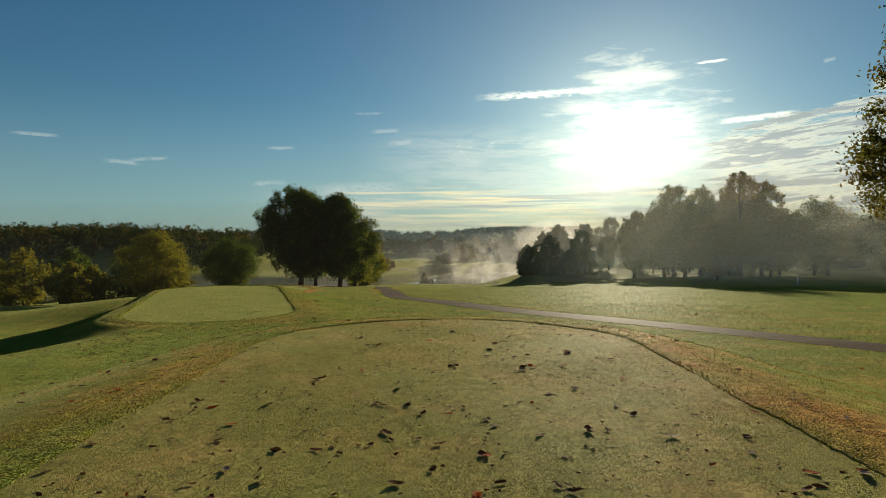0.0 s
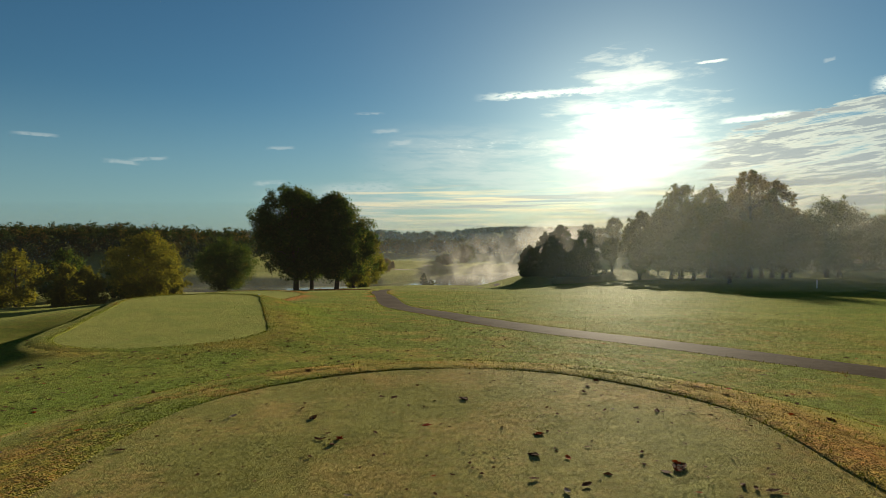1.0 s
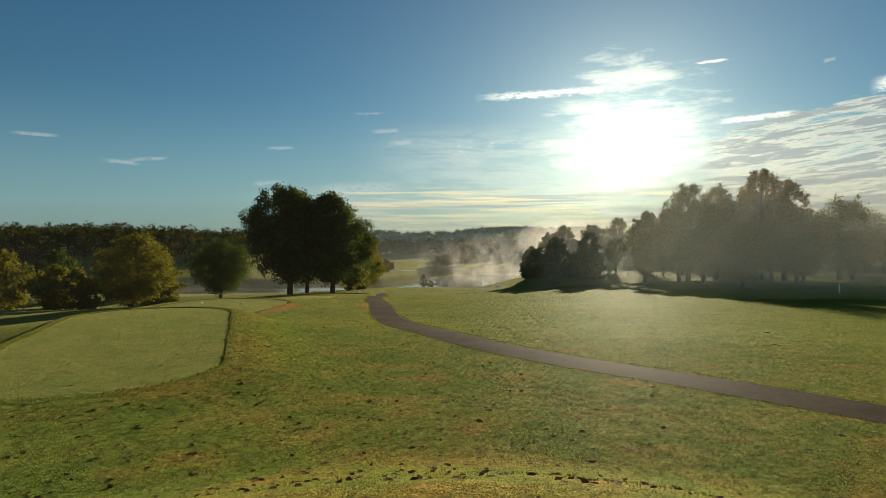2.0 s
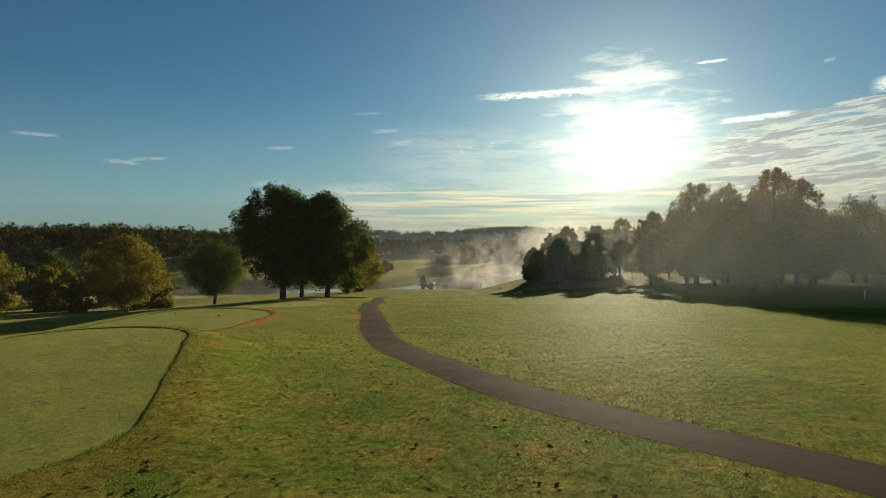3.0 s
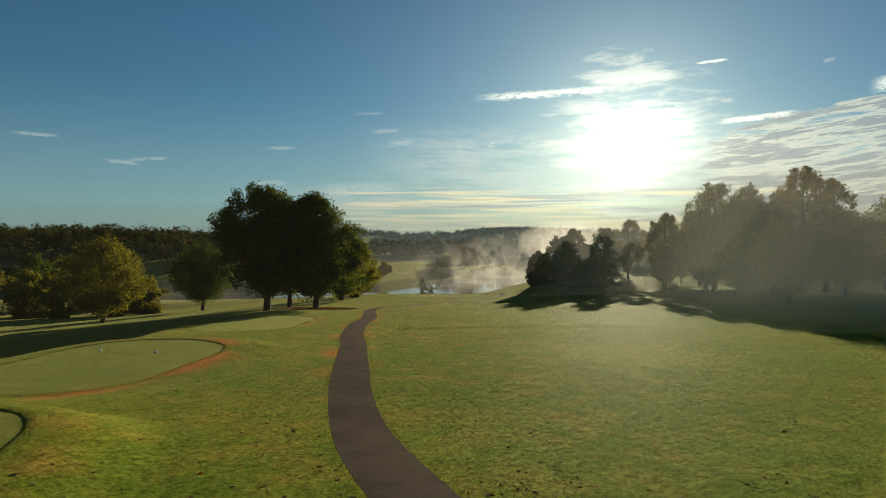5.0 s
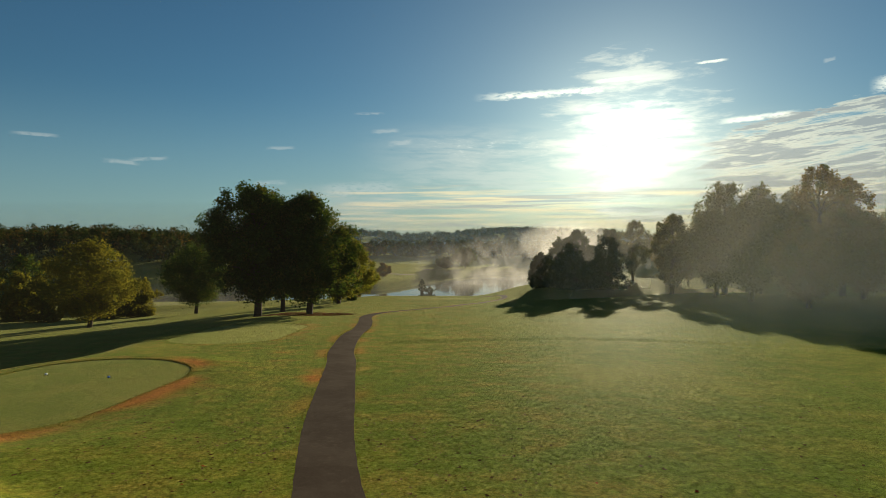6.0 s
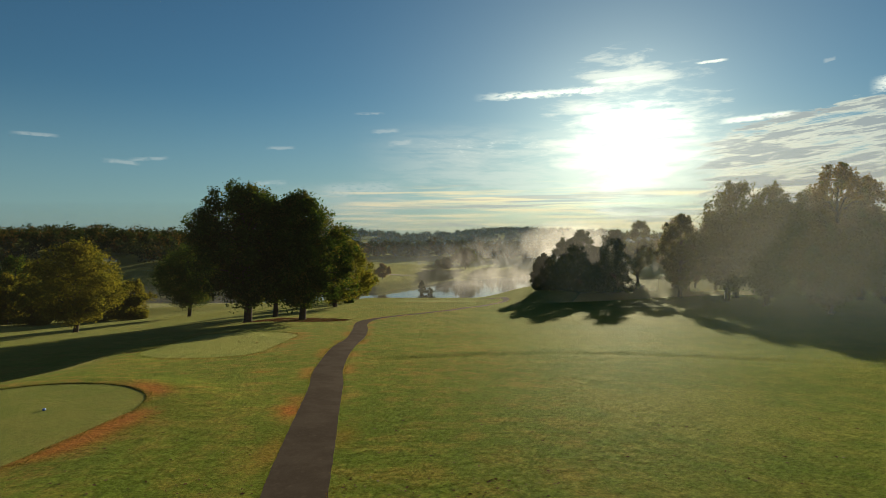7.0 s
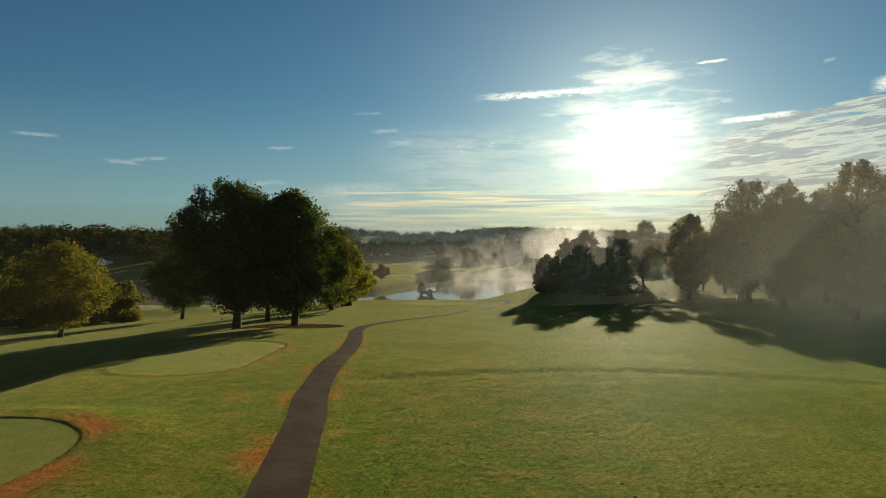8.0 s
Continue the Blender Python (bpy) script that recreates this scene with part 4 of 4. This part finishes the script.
def scattered(name, label, count, x0, x1, y0, y1, size, mat, up=0.01, flat=6.0):
    x, y = rng.uniform(x0, x1, count), y0 + (y1 - y0) * rng.random(count) ** 1.3
    far = line_distance(x, y) > 1.25
    for tee in TEES[1:]:
        far &= (tee_distance(tee, x, y) > 0.1) | (rng.random(count) < 0.08)
    x, y = x[far], y[far]
    z = surface(x, y)
    for tee in TEES:
        z = np.where(tee_distance(tee, x, y) < -0.12, tee_top(tee, x, y) - (0.012 if tee is TEES[0] else 0.026), z)
    c = np.stack([x, y, z + up], -1)
    tagged(new(name, quads(name, leaves_at(rng, c, np.full(len(c), 0.01), len(c), size, flat), mat)), label, "leaves", kind="stuff")


scattered("leaf_litter", "scattered brown fallen leaves across the rough grass", 1600, -22, 24, 4, 75, 0.075, LITTER)
scattered("leaf_litter", "brown fallen leaves between the tees and the path", 3200, -15, 4, 20, 66, 0.07, LITTER)
scattered("leaf_bits", "small brown leaf bits strewn over the tee", 1700, -5, 6, 4, 19, 0.028, LITTER, 0.012, 6.0)
scattered("leaf_litter", "scattered reddish fallen leaves across the rough grass", 260, -18, 20, 4, 60, 0.075, REDLEAF)
scattered("leaf_litter", "scattered pale fallen leaves across the fairway", 150, -10, 45, 40, 110, 0.06, PALELEAF)

a, q = rng.random(7000) * 2 * math.pi, rng.random(7000) ** 0.5
x, y = -28.5 + 10.5 * q * np.cos(a), 159.5 + 5.5 * q * np.sin(a)
c = np.stack([x, y, surface(x, y) + 0.02], -1)
tagged(new("leaf_mulch", quads("leaf_mulch", leaves_at(rng, c, np.full(len(c), 0.05), len(c), 0.14, 4.0), leafy("leaf_mulch", (0.10, 0.048, 0.024), (0.15, 0.070, 0.032), (0.19, 0.08, 0.035), 0.2))), "reddish brown fallen leaves gathered under the oaks", "leaves", kind="stuff")

# ---- standing grass: blades on the tee, longer tufts round its edge and over the rough ----
def blades(name, label, x, y, z, tall, wide, mat):
    k = len(x)
    a = rng.random(k) * 2 * math.pi
    lean = rng.normal(size=(k, 2)) * 0.45
    h = tall * (0.55 + 0.8 * rng.random(k))
    w = wide * (0.6 + 0.8 * rng.random(k))
    base = np.stack([x, y, z], -1)
    side = np.stack([np.cos(a) * w, np.sin(a) * w, np.zeros(k)], -1)
    tip = np.stack([lean[:, 0] * h, lean[:, 1] * h, h], -1)
    v = np.stack([base - side, base + side, base + tip + side * 0.25, base + tip - side * 0.25], 1)
    tagged(new(name, quads(name, v, mat)), label, "grass", kind="stuff")


for tee, count in zip(TEES[:4], (8000, 6000, 7000, 5000)):
    a = radians(tee[4])
    u, v = rng.uniform(-tee[2] - 1.2, tee[2] + 1.2, count * 5), rng.uniform(-tee[3] - 1.2, tee[3] + 1.2, count * 5)
    x, y = tee[0] + u * math.cos(a) - v * math.sin(a), tee[1] + u * math.sin(a) + v * math.cos(a)
    d = tee_distance(tee, x, y)
    keep = (d > (-0.2 if tee is TEES[0] else -0.12)) & (d < 0.05 + 0.6 * rng.random(len(d)) ** 2) & (y > 1.5)
    x, y = x[keep][:count], y[keep][:count]
    blades("grass_fringe", "longer tufted grass along the edge of a tee", x, y, ground(x, y) - 0.005, 0.038 if tee is TEES[0] else 0.055, 0.006 if tee is TEES[0] else 0.011, STEMS)
count = 110000
x, y = rng.uniform(-22, 20, count), 3 + 40 * rng.random(count) ** 1.4
keep = (tee_distance(TEES[0], x, y) > 0.0) & (tee_distance(TEES[1], x, y) > 0.0) & (line_distance(x, y) > 1.17) & (np.abs(x) < 4 + 0.9 * y)
x, y = x[keep], y[keep]
blades("rough_blades", "rough grass standing in green and dry brown blades", x, y, surface(x, y) - 0.01, 0.040, 0.0045, STEMS)
count = 120000
x, y = rng.uniform(-4.6, 4.7, count), 3.5 + 14.5 * rng.random(count)
keep = tee_distance(TEES[0], x, y) < -0.1
x, y = x[keep], y[keep]
blades("tee_blades", "short pale green blades of the mown tee", x, y, np.full(len(x), TEES[0][5] - 0.016), 0.012, 0.0024, leafy("tee_blades", (0.165, 0.145, 0.045), (0.195, 0.165, 0.055), (0.21, 0.145, 0.055), 0.35))
along = spline(CART_PATH, 200)
along = along[(along[:, 1] > 18) & (along[:, 1] < 130)]
pick = along[rng.integers(0, len(along), 26000)]
x, y = pick[:, 0] + rng.normal(size=len(pick)) * 0.9, pick[:, 1] + rng.normal(size=len(pick)) * 0.9
d = line_distance(x, y)
keep = (d > 1.12) & (d < 1.45)
blades("verge_blades", "ragged grass along the edge of the cart path", x[keep], y[keep], surface(x[keep], y[keep]) - 0.01, 0.07, 0.011, STEMS)

# ---- tee markers and posts ----
def lathe(name, profile, mat, sides=14):
    verts, faces = [], []
    for rr, z in profile:
        for j in range(sides):
            t = 2 * math.pi * j / sides
            verts.append((rr * math.cos(t), rr * math.sin(t), z))
    for i in range(len(profile) - 1):
        for j in range(sides):
            k = (j + 1) % sides
            faces.append((i * sides + j, i * sides + k, (i + 1) * sides + k, (i + 1) * sides + j))
    faces.append(tuple(range(sides))[::-1])
    faces.append(tuple((len(profile) - 1) * sides + j for j in range(sides)))
    return mesh_of(name, verts, faces, mat)


def tee_marker(x, y, z, mat, colour):
    ob = thing("tee_marker", colour + " domed marker on the tee grass", "tee marker", (x, y, z), "tee markers")
    part("cap", lathe("cap", ((0.035, 0.02), (0.08, 0.035), (0.09, 0.07), (0.08, 0.11), (0.05, 0.135), (0.015, 0.14)), mat), ob)
    part("spike", lathe("spike", ((0.012, -0.06), (0.02, 0.04)), WHITE, 8), ob)


tee_marker(-26.3, 76.7, -4.05, WHITE, "small white")
tee_marker(-21.7, 75.9, -4.05, BLUE, "small blue")
tee_marker(-25.4, 117.6, -7.58, LITTER, "small dark brown")
tee_marker(-23.0, 117.2, -7.56, REDLEAF, "small red")


def marker_post(x, y, tall):
    ob = thing("marker_post", "slim white distance post in the grass", "post", (x, y, float(ground(x, y)) - 0.1), "distance posts")
    part("shaft", lathe("shaft", ((0.075, 0.0), (0.075, tall * 0.84), (0.06, tall * 0.86)), WHITE, 10), ob)
    part("cap", lathe("cap", ((0.085, tall * 0.84), (0.085, tall * 0.92), (0.03, tall)), WHITE, 10), ob, "rounded white cap")


marker_post(67.6, 114.0, 1.6)
marker_post(76.0, 205.0, 2.0)

# ---- the white house on the hill ----
def box(x0, x1, y0, y1, z0, z1):
    v = [(x, y, z) for x in (x0, x1) for y in (y0, y1) for z in (z0, z1)]
    return v, [(0, 1, 3, 2), (4, 6, 7, 5), (0, 4, 5, 1), (2, 3, 7, 6), (0, 2, 6, 4), (1, 5, 7, 3)]


hx, hy = -283.0, 546.0
house = thing("house", "small white gabled house with a dark roof on the hillside", "house", (hx, hy, float(land(hx, hy)) - 0.3))
part("wall", mesh_of("wall", [(-3.6, 0, 0), (3.6, 0, 0), (3.6, 0, 4.0), (0, 0, 6.4), (-3.6, 0, 4.0), (-3.6, 10, 0), (3.6, 10, 0), (3.6, 10, 4.0), (0, 10, 6.4), (-3.6, 10, 4.0)],
                     [(0, 1, 2, 3, 4), (9, 8, 7, 6, 5), (1, 6, 7, 2), (5, 0, 4, 9)], WHITE, False), house)
for s in (-1, 1):
    part("roof", mesh_of("roof", [(0, -0.5, 6.5), (s * 4.3, -0.5, 3.6), (s * 4.3, 10.5, 3.6), (0, 10.5, 6.5), (0, -0.5, 6.75), (s * 4.3, -0.5, 3.85), (s * 4.3, 10.5, 3.85), (0, 10.5, 6.75)],
                         [(0, 1, 2, 3), (7, 6, 5, 4), (0, 4, 5, 1), (1, 5, 6, 2), (2, 6, 7, 3)], ROOF, False), house)
for wx_, wz_ in ((-1.5, 1.2), (1.3, 1.2), (0, 4.0)):
    pane = part("window", mesh_of("window", *box(wx_ - 0.55, wx_ + 0.55, -0.06, 0.02, wz_, wz_ + 1.5), GLASS, False), house)
    part("sill", mesh_of("sill", *box(wx_ - 0.65, wx_ + 0.65, -0.12, 0.02, wz_ - 0.12, wz_), WHITE, False), pane)

# ---- shrubs, the pond's bush, the far meadow ----
def shrub(x, y, tall, half, leaf, seed, label, base=None):
    z = float(ground(x, y)) if base is None else base
    rng_ = np.random.default_rng(seed)
    ob = thing("shrub", label, "shrub", (x, y, z - 0.1))
    c = np.stack([rng_.normal(size=16) * half * 0.4, rng_.normal(size=16) * half * 0.4, tall * (0.25 + 0.6 * rng_.random(16))], -1)
    v, f = [], []
    for p in c[:7]:
        tube(v, f, (0, 0, -0.3), tuple(p), 0.03 * tall, 0.008 * tall, 5)
    part("stems", mesh_of("stems", v, f, BARK), ob)
    part("foliage", quads("foliage", leaves_at(rng_, c, np.full(16, half * 0.42), 2600, 0.05 * tall + 0.08), leaf), ob)


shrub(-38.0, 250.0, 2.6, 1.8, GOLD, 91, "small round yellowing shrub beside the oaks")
shrub(-33.5, 258.0, 2.2, 1.6, OAK, 92, "small round green shrub beside the oaks")
tree("pond_tree", "dark thin tree standing at the edge of the pond", -14.3, 446.0, -22.6, 3.4, CEDAR, 93, foot=0.04, leaves=9000, size=0.17, clumps=150, lump=0.6, peak=0.3, trunk=0.014, shape=1.0, base=-32.5)
tree("pond_tree", "low dark bush at the edge of the pond", -8.8, 444.0, -27.6, 3.8, CEDAR, 94, foot=0.03, leaves=7000, size=0.15, clumps=110, lump=0.6, peak=0.35, trunk=0.02, base=-32.5)
tree("meadow_tree", "small round reddish tree on the far meadow", -48.0, 515.0, -14.4, 6.6, AUTUMN, 95, foot=0.12, leaves=9000, size=0.4, clumps=110, lump=0.75, peak=0.4)
tree("meadow_tree", "dark spreading tree across the pond", 2.0, 650.0, -14.0, 9.5, OAK, 96, foot=0.12, leaves=9000, size=0.5, clumps=110, lump=0.75, peak=0.4)
tree("meadow_tree", "tall dark tree in the mist across the pond", 24.0, 680.0, -4.0, 14.0, OAK, 97, foot=0.1, leaves=12000, size=0.6, clumps=130, lump=0.75, peak=0.4)


def bunker(x, y, a, b):
    ring = 28
    verts = [(x, y, float(land(x, y)) + 0.12)]
    for q in (0.5, 1.0):
        for j in range(ring):
            t = 2 * math.pi * j / ring
            k = q * (1 + 0.14 * math.sin(2 * t + x) + 0.1 * math.sin(3 * t))
            px, py = x + a * k * math.cos(t), y + b * k * math.sin(t)
            verts.append((px, py, float(land(px, py)) + 0.16))
    faces = [(0, 1 + j, 1 + (j + 1) % ring) for j in range(ring)]
    faces += [(1 + j, 1 + ring + j, 1 + ring + (j + 1) % ring, 1 + (j + 1) % ring) for j in range(ring)]
    tagged(new("sand_bunker", mesh_of("sand_bunker", verts, faces, SAND)), "pale sand bunker on the far meadow", "bunker", "sand bunkers", "structure")


bunker(-38, 562, 13, 4)
bunker(-15, 632, 8, 4)
